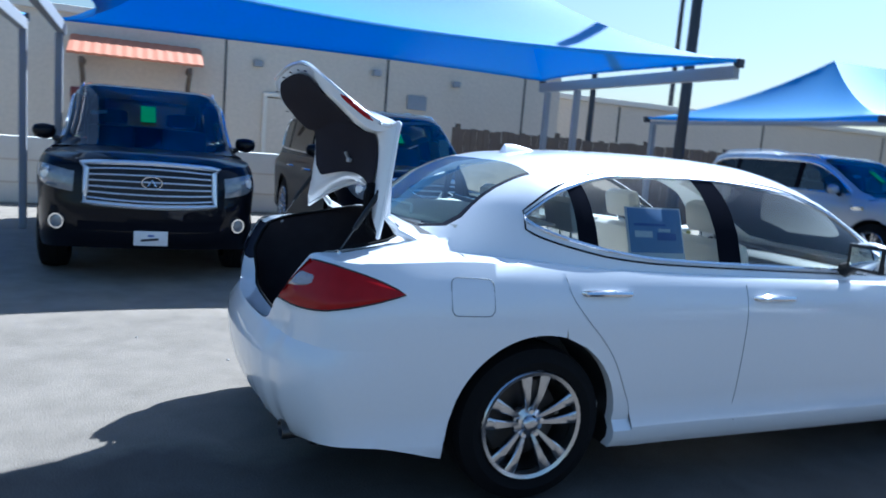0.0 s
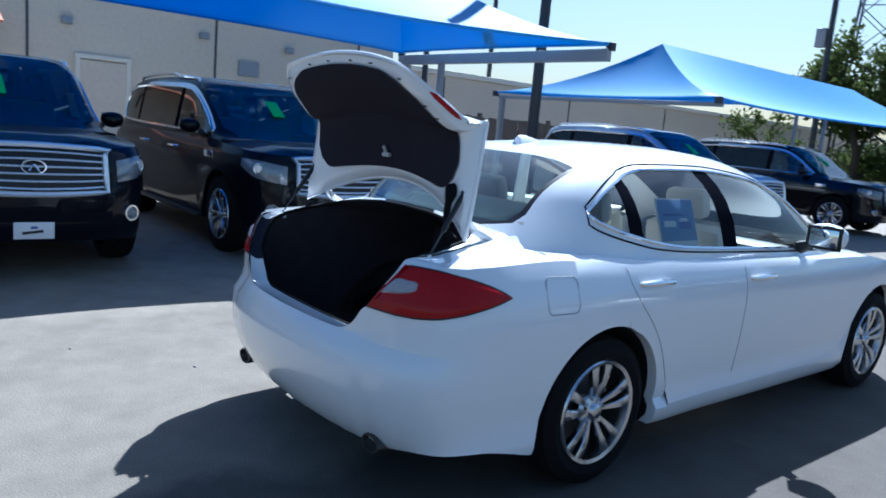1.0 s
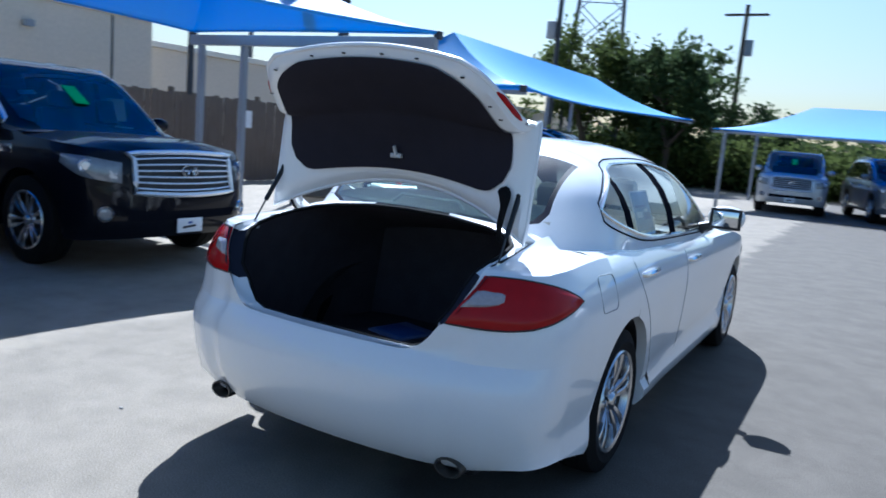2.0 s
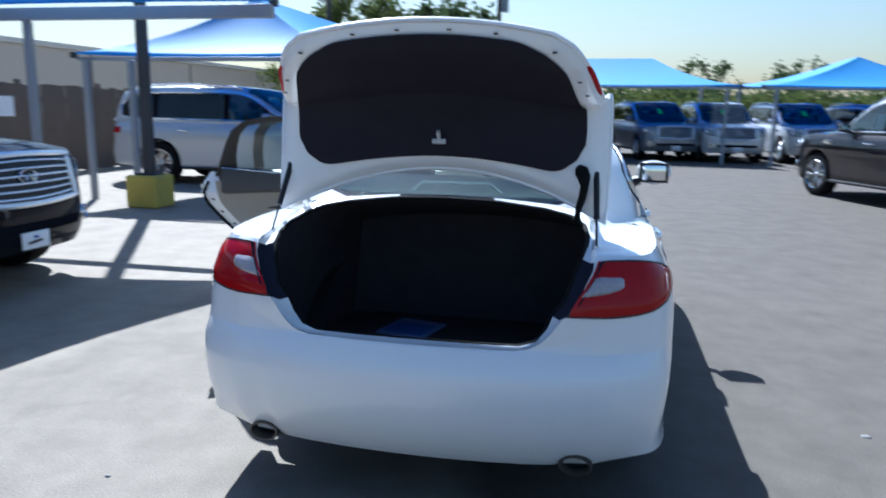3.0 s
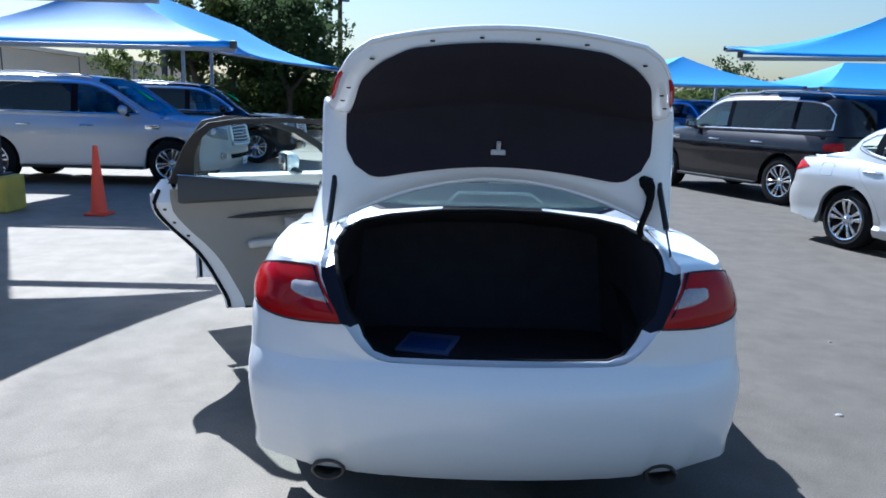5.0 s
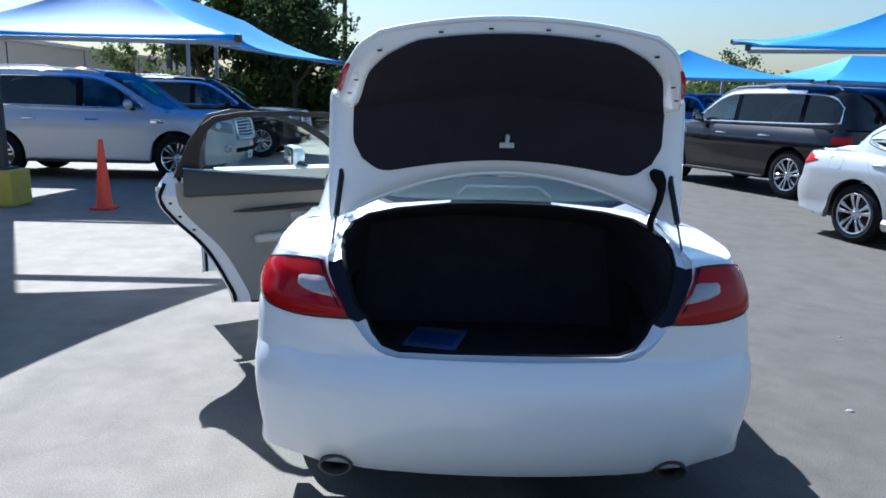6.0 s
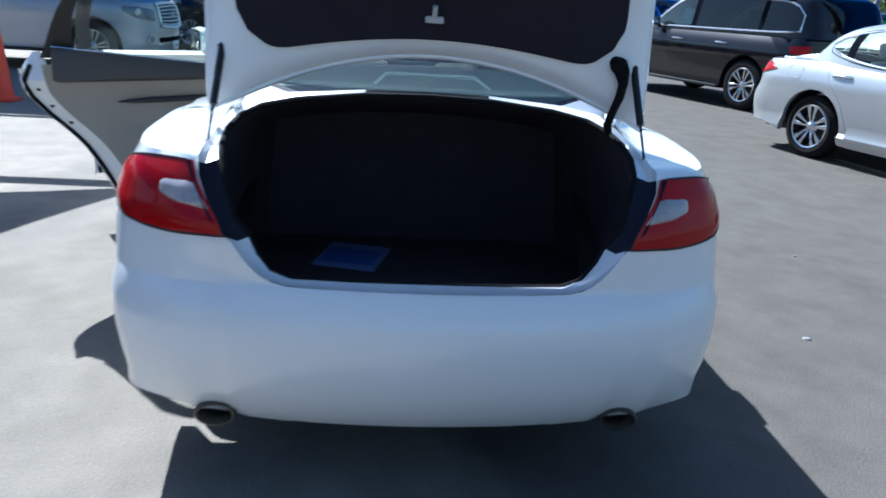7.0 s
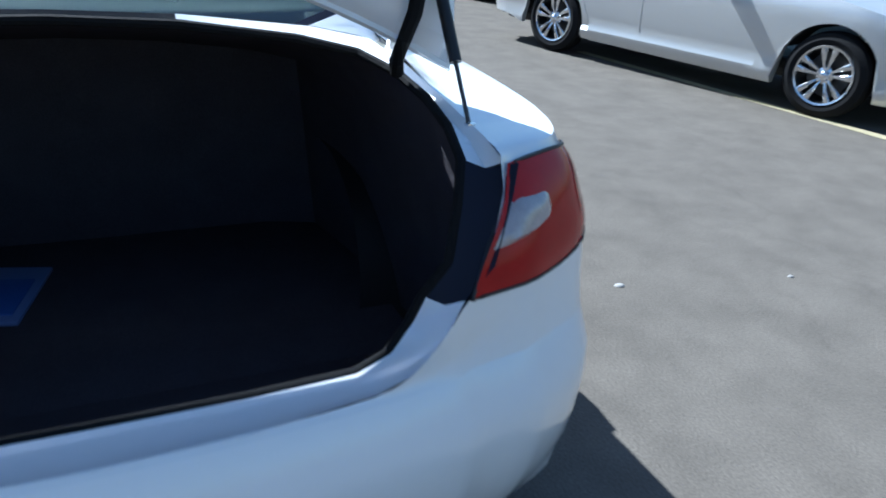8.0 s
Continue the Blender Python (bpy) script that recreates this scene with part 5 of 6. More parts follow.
def open_front_door(car, sh, made, paint):
    """Swings the left front door out: jamb, seal, inner panel, frame and glass; its mirror goes along."""
    door = made["front_door_left"]
    for key in ("front_side_window_left", "front_door_trim_left", "front_door_frame_left"):
        if key in made:
            for piece in made[key] if isinstance(made[key], list) else [made[key]]:
                bpy.data.objects.remove(piece)
    cols = [(p, n) for p, n in sh.outline if 2.245 < p.y < 3.465 and p.x > 0.5]
    p, n = cols[0]
    edge = [sh.at(p, n, z) for z in spread([0.33, 0.955], [12])]
    jamb = [[Vector((-q.x, q.y, q.z)), Vector((-q.x + 0.012, q.y - 0.004, q.z)), Vector((-q.x + 0.045, q.y + 0.010, q.z)), Vector((-q.x + 0.085, q.y + 0.085, q.z))] for q in edge]
    part("door_jamb", sheet(jamb), paint, door, "white painted door jamb")
    part("door_seal", tube([r[2] + Vector((0.006, 0.006, 0)) for r in jamb], 0.011, 6), RUBBER, door, "black rubber door seal")
    rows = []
    for p, n in cols:
        back = 0.085 * max(0.0, 1 - (p.y - 2.25) / 0.5)
        rows.append([Vector((-(q.x - 0.085), q.y + back, q.z)) for q in (sh.at(p, n, z) for z in spread([0.34, 0.98], [10]))])
    part("door_panel", sheet(rows), TRIMGREY, door, "pale grey inner door panel")
    band = [[Vector((r[-1].x + 0.02, r[-1].y, 0.93)), Vector((r[-1].x + 0.02, r[-1].y, 1.03)), Vector((r[-1].x - 0.04, r[-1].y, 1.045))] for r in rows]
    part("door_panel_top", sheet(band), TRIMGREY, door, "pale upper door trim", thick=0.008)
    part("armrest", moved(box(bmesh.new(), 0, 0, 0, 0.06, 0.55, 0.05, 0.022), pose(-0.79, 2.85, 0.70, 4)), TRIMGREY, door)
    part("lower_edge", tube([(q[0].x - 0.02, q[0].y, 0.335) for q in rows], 0.014, 6), PLASTIC, door)
    outer = smooth_path([(2.20, 1.06), (2.19, 1.20), (2.20, 1.33), (2.25, 1.415), (2.40, 1.45), (2.65, 1.435), (2.90, 1.365), (3.10, 1.255), (3.30, 1.10), (3.38, 1.03)])
    inner = smooth_path([(2.27, 1.07), (2.26, 1.20), (2.27, 1.32), (2.31, 1.385), (2.42, 1.418), (2.65, 1.403), (2.88, 1.333), (3.06, 1.235), (3.22, 1.11), (3.30, 1.045)])
    strip = []
    for (ya, za), (yb, zb) in zip(outer, inner):
        xa, xb = (skin_x(sh, y, min(z, 1.36)) - 0.5 * max(0.0, z - 1.36) for y, z in ((ya, za), (yb, zb)))
        strip.append([Vector((-xa - 0.004, ya, za)), Vector((-xb - 0.004, yb, zb)), Vector((-xb + 0.022, yb, zb)), Vector((-xa + 0.022, ya, za)), Vector((-xa - 0.004, ya, za))])
    part("window_frame", sheet(strip), PLASTIC, door, "black window frame")
    crest = smooth_at([(2.24, 1.34), (2.30, 1.40), (2.42, 1.43), (2.65, 1.42), (2.9, 1.345), (3.08, 1.24), (3.30, 1.06)])
    pane = [[Vector((0.5 * max(0.0, z - 1.36) - skin_x(sh, y, min(z, 1.36)), y, z)) for z in spread([1.03, crest(y)], [5])] for y in spread([2.24, 3.30], [14])]
    part("front_side_window", sheet(pane), PANE, door, "clear door glass")
    part("door_pillar", tube([(-0.85, 2.24, 0.36), (-0.83, 2.22, 0.98), (-0.70, 2.13, 1.44)], [0.05, 0.045, 0.035], 8), paint, car, "white pillar between the door openings")
    hinge = Matrix.Translation((-0.90, 3.40, 0))
    swing = hinge @ pose(0, 0, 0, 0, 0, -59) @ hinge.inverted()
    door.matrix_local = swing
    made["mirror_left"].matrix_local = swing
    door["label"] = "white front door swung wide open"


def smooth_path(pts, n=3):
    """The same chain of points with n steps between each two."""
    return [tuple(a + (b - a) * k / n for a, b in zip(p, q)) for p, q in zip(pts, pts[1:]) for k in range(n)] + [pts[-1]]


def suv(label, at, turn, paint, group="", sticker=True, plate=True):
    car = thing("suv", label, "car", at, turn, group)
    sh, made = build_shell(car, SUV, paint)
    for yw in (1.20, 4.275):
        for right in (True, False):
            wheel(0.41, 0.275, 0.27, 6, 0.995 * (1 if right else -1), yw, car, right)
    part("underbody", box(bmesh.new(), 0, 2.65, 0.42, 1.35, 4.6, 0.2, 0.03), PLASTIC, car)
    part("cabin_floor", box(bmesh.new(), 0, 2.1, 0.62, 1.75, 3.7, 0.06, 0.01), CARPET, car)
    part("dashboard", box(bmesh.new(), 0, 3.78, 1.05, 1.65, 0.42, 0.28, 0.07), PLASTIC, car)
    for sx in (-0.42, 0.42):
        seat(sx, 2.95, 0.70, car, LEATHER=DARKLEATHER)
    seat(0, 1.9, 0.70, car, bench=True, w=1.4, LEATHER=DARKLEATHER)
    n = len(sh.outline) - 1.0
    # grille: chrome frame, dark back, bars and an oval badge
    u0 = station(sh, 0.53, 5.25)
    gl, gh = (lambda u: 0.755), (lambda u: 1.095)
    back = part("grille", patch(sh, u0, n, gl, gh, 0.006, 8, 4, 1, False), PLASTIC, car, "chrome bar grille")
    part("grille_back", patch(sh, u0, n, gl, gh, 0.006, 8, 4, -1, False), PLASTIC, back)

    def front_at(x, z, out):
        best = min(range(len(sh.outline) // 2, len(sh.outline) - 1), key=lambda j: abs(sh.outline[j][0].x - abs(x)) + (1 if sh.outline[j][0].y < 5 else 0))
        p, m = sh.outline[best]
        w = (p.x - abs(x)) / max(1e-6, p.x - sh.outline[best + 1][0].x) if best < len(sh.outline) - 1 else 0
        p = p.lerp(sh.outline[best + 1][0], min(1, max(0, w)))
        q = p - m * (sh.inset(p, m, z) - out)
        return Vector((math.copysign(q.x, x) if x else 0.0, q.y, z))

    for k in range(6):
        z = 0.795 + 0.050 * k
        part("grille_bar", tube([front_at(x, z + 0.022 * (2 * k / 5 - 1) * (1 - (x / 0.55) ** 2), 0.020) for x in spread([-0.53, 0.53], [12])], 0.0115, 6, flat=0.75), SATIN, back)
    ring = [front_at(x, 1.090 + 0.026 * (1 - (x / 0.63) ** 2), 0.02) for x in spread([-0.63, 0.63], [12])] + [front_at(x, z, 0.02) for x, z in ((0.575, 1.05), (0.55, 0.85), (0.575, 0.752))] + [front_at(x, 0.752 - 0.024 * (1 - (x / 0.55) ** 2), 0.02) for x in spread([0.48, -0.48], [8])] + [front_at(x, z, 0.02) for x, z in ((-0.575, 0.752), (-0.55, 0.85), (-0.575, 1.05))]
    part("grille_frame", tube(ring, 0.025, 8, closed=True), SATIN, back, "wide chrome surround")
    badge = lathe([(0.0, 0.055), (0.014, 0.060), (0.014, 0.068), (0.0, 0.072)], steps=24)
    part("badge", moved(badge, Matrix.Translation(front_at(0, 0.945, 0.02)) @ pose(0, 0, 0, 0, 0, 90) @ Matrix.Diagonal((1, 1.35, 0.85, 1))), CHROME, back, "oval chrome badge")
    vee = tube([front_at(-0.035, 0.915, 0.032), front_at(0, 0.965, 0.034), front_at(0.035, 0.915, 0.032)], 0.011, 6)
    part("badge_mark", vee, CHROME, back)
    for side in (1, -1):
        a, b = station(sh, 0.985, 4.78), station(sh, 0.64, 5.22)
        part("headlamp", patch(sh, a, b, smooth_at([(0, 0.98), (0.4, 0.875), (1, 0.83)]), smooth_at([(0, 1.055), (0.4, 1.05), (1, 1.01)]), 0.012, 10, 5, side), HEADLENS, car, "clear projector headlamp")
        hx = front_at(side * 0.90, 0.965, 0.0)
        part("projector", moved(lathe([(0.020, 0.0001), (0.016, 0.035), (0.004, 0.042), (0.010, 0.058), (-0.01, 0.066)], steps=20), Matrix.Translation(hx) @ pose(0, 0, 0, 0, 0, 90 - side * 38)), SATIN, car)
        fx = front_at(side * 0.775, 0.560, 0.012)
        fog = part("fog_lamp", moved(lathe([(0.0, 0.075), (0.02, 0.070), (0.02, 0.055), (0.0, 0.05), (0.004, 0.0001)], steps=24), Matrix.Translation(fx) @ pose(0, 0, 0, 0, 0, 90 - side * 25)), CHROME, car, "round fog lamp in a chrome ring")
        part("fog_glass", moved(lathe([(0.014, 0.0001), (0.010, 0.035), (0.006, 0.05)], steps=20), Matrix.Translation(fx) @ pose(0, 0, 0, 0, 0, 90 - side * 25)), HEADLENS, fog)
        door_mirror(car, side * 1.045, 3.50, 1.31, paint, side)
        rail = [(side * sh.section(y)[8].x * 0.93, y, sh.section(y)[8].z + 0.075) for y in spread([0.62, 2.85], [10])]
        rail = [(rail[0][0], 0.52, rail[0][2] - 0.07)] + rail + [(rail[-1][0], 2.98, rail[-1][2] - 0.09)]
        part("roof_rail", tube(rail, 0.018, 8), CHROME, car, "bright roof rail")
        k = station(sh, y=0.28)
        part("tail_lamp", patch(sh, station(sh, 0.80, 0.08), station(sh, y=0.36), lambda u: 0.96 + 0.02 * u, lambda u: 1.11 - 0.02 * u, 0.014, 8, 5, side), REDLENS, car, "red tail lamp")
        for name, yh in (("rear_door", 1.78), ("front_door", 2.86)):
            d = made[name + ("_right" if side > 0 else "_left")]
            x = 1.005
            part("door_handle", tube([(side * (x - 0.02), yh - 0.11, 1.04), (side * (x + 0.028), yh - 0.09, 1.043), (side * (x + 0.032), yh, 1.045), (side * (x + 0.028), yh + 0.09, 1.043), (side * (x - 0.02), yh + 0.11, 1.04)], 0.017, 8), CHROME, d, "chrome pull handle")
        lo = [sh.section(y)[2] for y in spread([0.345, 3.70], [24])]
        hi = [sh.section(y)[6] for y in spread([0.345, 3.70], [24])]
        part("window_surround", tube([Vector((side * (p.x + 0.003), p.y, p.z)) for p in lo + hi[::-1]], 0.016, 6, closed=True), CHROME, car, "bright window surround")
        part("fender_vent", moved(rounded_plate(0.015, 0.075, 0.24, 0.005), pose(side * 1.004, 3.98, 1.035, 0, side * 4)), CHROME, car, "chrome fender vent")
        part("step_board", box(bmesh.new(), side * 0.97, 2.75, 0.33, 0.16, 2.1, 0.05, 0.015), PLASTIC, car)
    # lower grille and plate
    part("lower_grille", patch(sh, station(sh, 0.60, 5.24), n, lambda u: 0.50, lambda u: 0.58, 0.004, 6, 3, 1, False), PILLAR, car, "black lower air intake")
    part("lower_grille", patch(sh, station(sh, 0.60, 5.24), n, lambda u: 0.50, lambda u: 0.58, 0.004, 6, 3, -1, False), PILLAR, car)
    if plate:
        pl = part("dealer_plate", moved(rounded_plate(0.29, 0.135, 0.012, 0.004), Matrix.Translation((0, 5.300, 0.44))), WHITEPAPER, car, "white dealer plate")
        part("plate_mark", moved(rounded_plate(0.15, 0.022, 0.004, 0.0015), Matrix.Translation((0.01, 5.308, 0.428)) @ pose(0, 0, 0, 0, 6)), DARKPRINT, pl)
        part("plate_mark", moved(rounded_plate(0.05, 0.02, 0.004, 0.0015), Matrix.Translation((0.0, 5.308, 0.465))), BLUEPAPER, pl)
    if sticker:
        m = pose(0.02, 3.52, sh.roof(3.52) + 0.012, -33)
        part("price_card", moved(rounded_plate(0.15, 0.004, 0.32, 0.0015), m), GREENPAPER, car, "bright green price card behind the glass")
        part("window_sheet", moved(rounded_plate(0.004, 0.26, 0.34, 0.0015), pose(-0.800, 2.86, 1.42, 0, 14)), WHITEPAPER, car, "white printed sheet behind the side glass")
        part("permit_card", moved(rounded_plate(0.16, 0.004, 0.06, 0.0015), pose(0.52, 3.50, sh.roof(3.50) - 0.022, -33, 8)), WHITEPAPER, car)
    return car


# ---- the white sedan in the middle, boot and two left doors open ----
subject, shell, skin = sedan("white sedan with its boot and two side doors standing open", (0, 0, 0), 0, True, WHITE)
boot_space(subject, WHITE)
boot_lid(subject, WHITE, True)
open_rear_door(shell, skin, WHITE)
open_front_door(subject, shell, skin, WHITE)
sheet_card = part("window_sheet", moved(rounded_plate(0.006, 0.30, 0.32, 0.002), pose(0.740, 1.80, 1.145, 0, -20)), WHITEPAPER, subject, "white printed sheet behind the side glass")
on_sheet = pose(0.740, 1.80, 1.145, 0, -20)
part("sheet_picture", moved(rounded_plate(0.003, 0.21, 0.30, 0.001), on_sheet @ pose(0.0045, 0.0, 0.038)), material("sky_blue_print", (0.17, 0.32, 0.62), 0.6, vary=0.3, scale=25), sheet_card, "blue photograph of parked cars")
for dy, dz, w, h, mat in ((-0.07, 0.01, 0.10, 0.030, WHITEPAPER), (0.06, 0.0, 0.11, 0.036, BLUEPAPER), (0.05, 0.03, 0.07, 0.016, WHITEPAPER), (-0.03, 0.055, 0.18, 0.012, BLUEPAPER)):
    part("picture_shape", moved(rounded_plate(0.003, h, w, 0.001), on_sheet @ pose(0.0062, dy, dz + 0.01)), mat, sheet_card)
booklet = part("booklet", moved(rounded_plate(0.25, 0.012, 0.27, 0.003), pose(-0.245, 1.06, 0.452, 0, 0, -14)), material("pale_blue_paper", (0.16, 0.22, 0.45), 0.6, vary=0.15, scale=20))
part("cover_picture", moved(rounded_plate(0.21, 0.004, 0.17, 0.001), pose(-0.25, 1.04, 0.459, 0, 0, -14)), BLUEPAPER, booklet, "dark blue cover picture")
tagged(booklet, "blue printed booklet lying on the black boot floor", "booklet")

# ---- parked vehicles ----
other, _, _ = sedan("white sedan with closed boot parked at the kerb line", (4.56 - 0.28 * 1.145, 6.17 + 0.96 * 1.145, 0), 0, False, PEARL)
boot_lid(other, PEARL, False)
heading = math.degrees(math.atan2(-(5.39 - 4.57), 3.39 - 6.17))
u = Vector((5.386 - 4.574, 3.391 - 6.173)).normalized()
side_off = Vector((-u.y, u.x)) * 0.9          # from the near wheel to the middle line
mid = Vector((4.574, 6.173)) + side_off * (1 if (side_off.x > 0) else -1) - u * 1.145
other.matrix_world = pose(mid.x, mid.y, 0, 0, 0, heading)
suv("black suv with a chrome grille and green price card", (-3.70 - 5.27, -0.285, 0), -90, BLACKPAINT, "parked suvs")
suv("black suv parked beside another under the canopy", (-3.80 - 5.27, 2.66, 0), -90, BLACKPAINT, "parked suvs")
silver = suv("silver suv parked side-on under the low canopy", (-7.85 - 1.20, 10.6 + 0.99, 0), -90, SILVER, "parked suvs")
dark = suv("dark brown suv parked nose out past the silver one", (-8.85, 16.9, 0), -90, DARKBROWN, "parked suvs")
u = Vector((4.6 - 5.634, 13.04 - 10.14)).normalized()
mid = Vector((5.634, 10.141)) + Vector((u.y, -u.x)) * 0.99 - u * 1.20
copy_thing(dark, pose(mid.x, mid.y, 0, 0, 0, math.degrees(math.atan2(-u.x, u.y))))["label"] = "dark suv standing across the driving lane"
for k in range(9):
    x = -0.9 + 2.45 * k
    if k % 3 == 1:
        far = suv("grey suv in the far row facing the lot", (x, 27.2, 0), 194, GREYPAINT, "far row of suvs") if k == 1 else copy_thing(far, pose(x, 27.2, 0, 0, 0, 193))
    else:
        copy_thing(silver, pose(x, 27.2 + 0.2 * (k % 2), 0, 0, 0, 187 + (k % 4) - 2))["label"] = "silver suv in the far row facing the lot"

# ---- buildings, fence, walls ----


def wall_block(name, x0, x1, y0, y1, z0, z1, mat, label):
    return tagged(part(name, box(bmesh.new(), (x0 + x1) / 2, (y0 + y1) / 2, (z0 + z1) / 2, x1 - x0, y1 - y0, z1 - z0, 0.02), mat, smooth=False), label, "wall", kind="structure")


building = thing("warehouse", "long beige stucco warehouse wall with a roofed doorway", "building", (-17.0, -2.0, 0))
part("wall", box(bmesh.new(), 0, 0, 1.8, 6.0, 24.2, 3.6, 0.03), STUCCO, building, smooth=False)
part("parapet", box(bmesh.new(), 0, 0, 3.66, 6.16, 24.36, 0.14, 0.02), CREAM, building, smooth=False)
for y in (-9, -5.2, -1.4, 3.4, 7.2, 11.0):
    part("wall_joint", box(bmesh.new(), 3.005, y, 1.8, 0.02, 0.05, 3.5), material_once("seam_grey"), building, smooth=False)
door = part("door", box(bmesh.new(), 3.02, 4.8, 1.14, 0.08, 0.92, 2.25, 0.01), STUCCO, building, "beige steel door", smooth=False)
for dy in (-0.50, 0.50):
    part("door_frame", box(bmesh.new(), 3.03, 4.8 + dy, 1.16, 0.12, 0.09, 2.3, 0.01), CREAM, door, smooth=False)
part("door_frame", box(bmesh.new(), 3.03, 4.8, 2.34, 0.12, 1.10, 0.09, 0.01), CREAM, door, smooth=False)
part("entrance_door", box(bmesh.new(), 3.02, 0.78, 1.05, 0.08, 0.95, 2.1, 0.01), material("dark_red_door", (0.16, 0.03, 0.025), 0.5, vary=0.15), building, "dark red door", smooth=False)
awning = bmesh.new()
rows = [[(3.0 + d, y, 3.12 - 0.42 * d + 0.014 * (k % 2)) for k, y in enumerate(spread([0.3, 2.85], [26]))] for d in (0.0, 0.5, 1.0)]
aw = part("awning_roof", sheet(rows, awning), TERRACOTTA, building, "orange ribbed awning", smooth=False, thick=0.05)
for y in (0.55, 2.6):
    part("awning_bracket", tube([(3.02, y, 2.0), (3.4, y, 2.35), (3.9, y, 2.58)], 0.05, 6), WOODFENCE, aw)
    part("awning_beam", box(bmesh.new(), 3.5, y, 2.62, 0.95, 0.08, 0.1), WOODFENCE, aw, smooth=False)
for y, z in ((4.1, 3.0), (6.9, 3.1), (9.0, 3.05)):
    part("wall_lamp", box(bmesh.new(), 3.08, y, z, 0.16, 0.20, 0.14, 0.02), STEEL, building, "small grey wall lamp", smooth=False)
part("wall_vent", box(bmesh.new(), 3.03, 8.0, 2.5, 0.06, 0.5, 0.35, 0.01), STEEL, building, "grey wall vent", smooth=False)

far_house = thing("far_warehouse", "low beige building beyond the fence", "building", (-20.0, 29.5, 0))
part("wall", box(bmesh.new(), 0, 0, 1.6, 8.0, 37.0, 3.2, 0.03), STUCCO, far_house, smooth=False)
part("roof_edge", box(bmesh.new(), 0, 0, 3.28, 8.2, 37.2, 0.16, 0.02), CREAM, far_house, smooth=False)
for y in range(-16, 18, 6):
    part("wall_joint", box(bmesh.new(), 4.005, y, 1.6, 0.02, 0.06, 3.1), material_once("seam_grey"), far_house, smooth=False)

tagged(part("retaining_wall", box(bmesh.new(), -10.4, -6.0, 0.55, 0.25, 21.0, 1.1, 0.03), CREAM, smooth=False), "low cream concrete wall behind the parked suvs", "wall", kind="structure")
for z in (0.35, 0.72):
    tagged(part("wall_course", box(bmesh.new(), -10.27, -6.0, z, 0.02, 21.0, 0.03), STUCCO, smooth=False), "shallow course line on the low concrete wall", "trim", kind="structure")
fence = thing("wooden_fence", "weathered brown board fence behind the lot", "fence", (-11.2, 12.5, 0))
board = None
for k in range(88):
    y = -6.6 + 0.15 * k
    m = pose(0.0, y, random.uniform(-0.03, 0.03), 0, random.uniform(-0.6, 0.6))
    if board is None:
        board = part("board", box(bmesh.new(), 0, 0, 0.95, 0.022, 0.142, 1.9, 0.004), WOODFENCE, fence, smooth=False)
        board.matrix_local = m
    else:
        ob = board.copy()
        scene.collection.objects.link(ob)
        ob.matrix_local = m
for z in (0.35, 1.0, 1.6):
    part("rail", box(bmesh.new(), -0.05, 0.0, z, 0.05, 13.2, 0.09), WOODFENCE, fence, smooth=False)
for y in (-6.5, -4.0, -1.5, 1.0, 3.5, 6.0):
    part("post", box(bmesh.new(), -0.09, y, 1.0, 0.09, 0.09, 2.0), WOODFENCE, fence, smooth=False)
part("notice", box(bmesh.new(), 0.03, -2.0, 1.45, 0.012, 0.45, 0.40, 0.004), WHITEPAPER, fence, "white notice board", smooth=False)

# ---- poles, base, cone, markings ----
pole = thing("lamp_pole", "dark lamp pole on a yellow concrete base", "pole", (-6.05, 7.6, 0))
part("pole_shaft", tube([(0, 0, 0.45), (0, 0, 7.2)], [0.095, 0.075], 14), DARKSTEEL, pole)
part("base_block", box(bmesh.new(), 0, 0, 0.24, 0.50, 0.50, 0.48, 0.03), YELLOW, pole, "yellow painted concrete base", smooth=False)
part("base_flange", box(bmesh.new(), 0, 0, 0.495, 0.30, 0.30, 0.03, 0.005), DARKSTEEL, pole, smooth=False)
for x, y, h in ((-16.7, 16.0, 9.5), (-13.2, 10.6, 4.6)):
    p = thing("utility_pole", "thin dark pole behind the lot", "pole", (x, y, 0))
    part("pole_shaft", tube([(0, 0, 0), (0, 0, h)], [0.09, 0.07], 10), DARKSTEEL, p)
    part("crossarm", box(bmesh.new(), 0, 0, h - 0.2, 0.08, 0.9, 0.08, 0.01), DARKSTEEL, p, smooth=False)

cone = thing("traffic_cone", "orange plastic traffic cone standing on the pavement", "traffic cone", (-4.64, 7.44, 0))
body = bmesh.new()
prof = [(0.0, 0.118), (0.03, 0.115), (0.06, 0.104), (0.86, 0.034), (0.91, 0.030), (0.912, 0.020), (0.90, 0.016)]
sheet([[(r * math.cos(a), r * math.sin(a), z) for z, r in prof] for a in (2 * math.pi * k / 28 for k in range(29))], body)
part("cone_body", body, ORANGE, cone)
part("cone_foot", box(bmesh.new(), 0, 0, 0.018, 0.29, 0.29, 0.036, 0.012), ORANGE, cone)

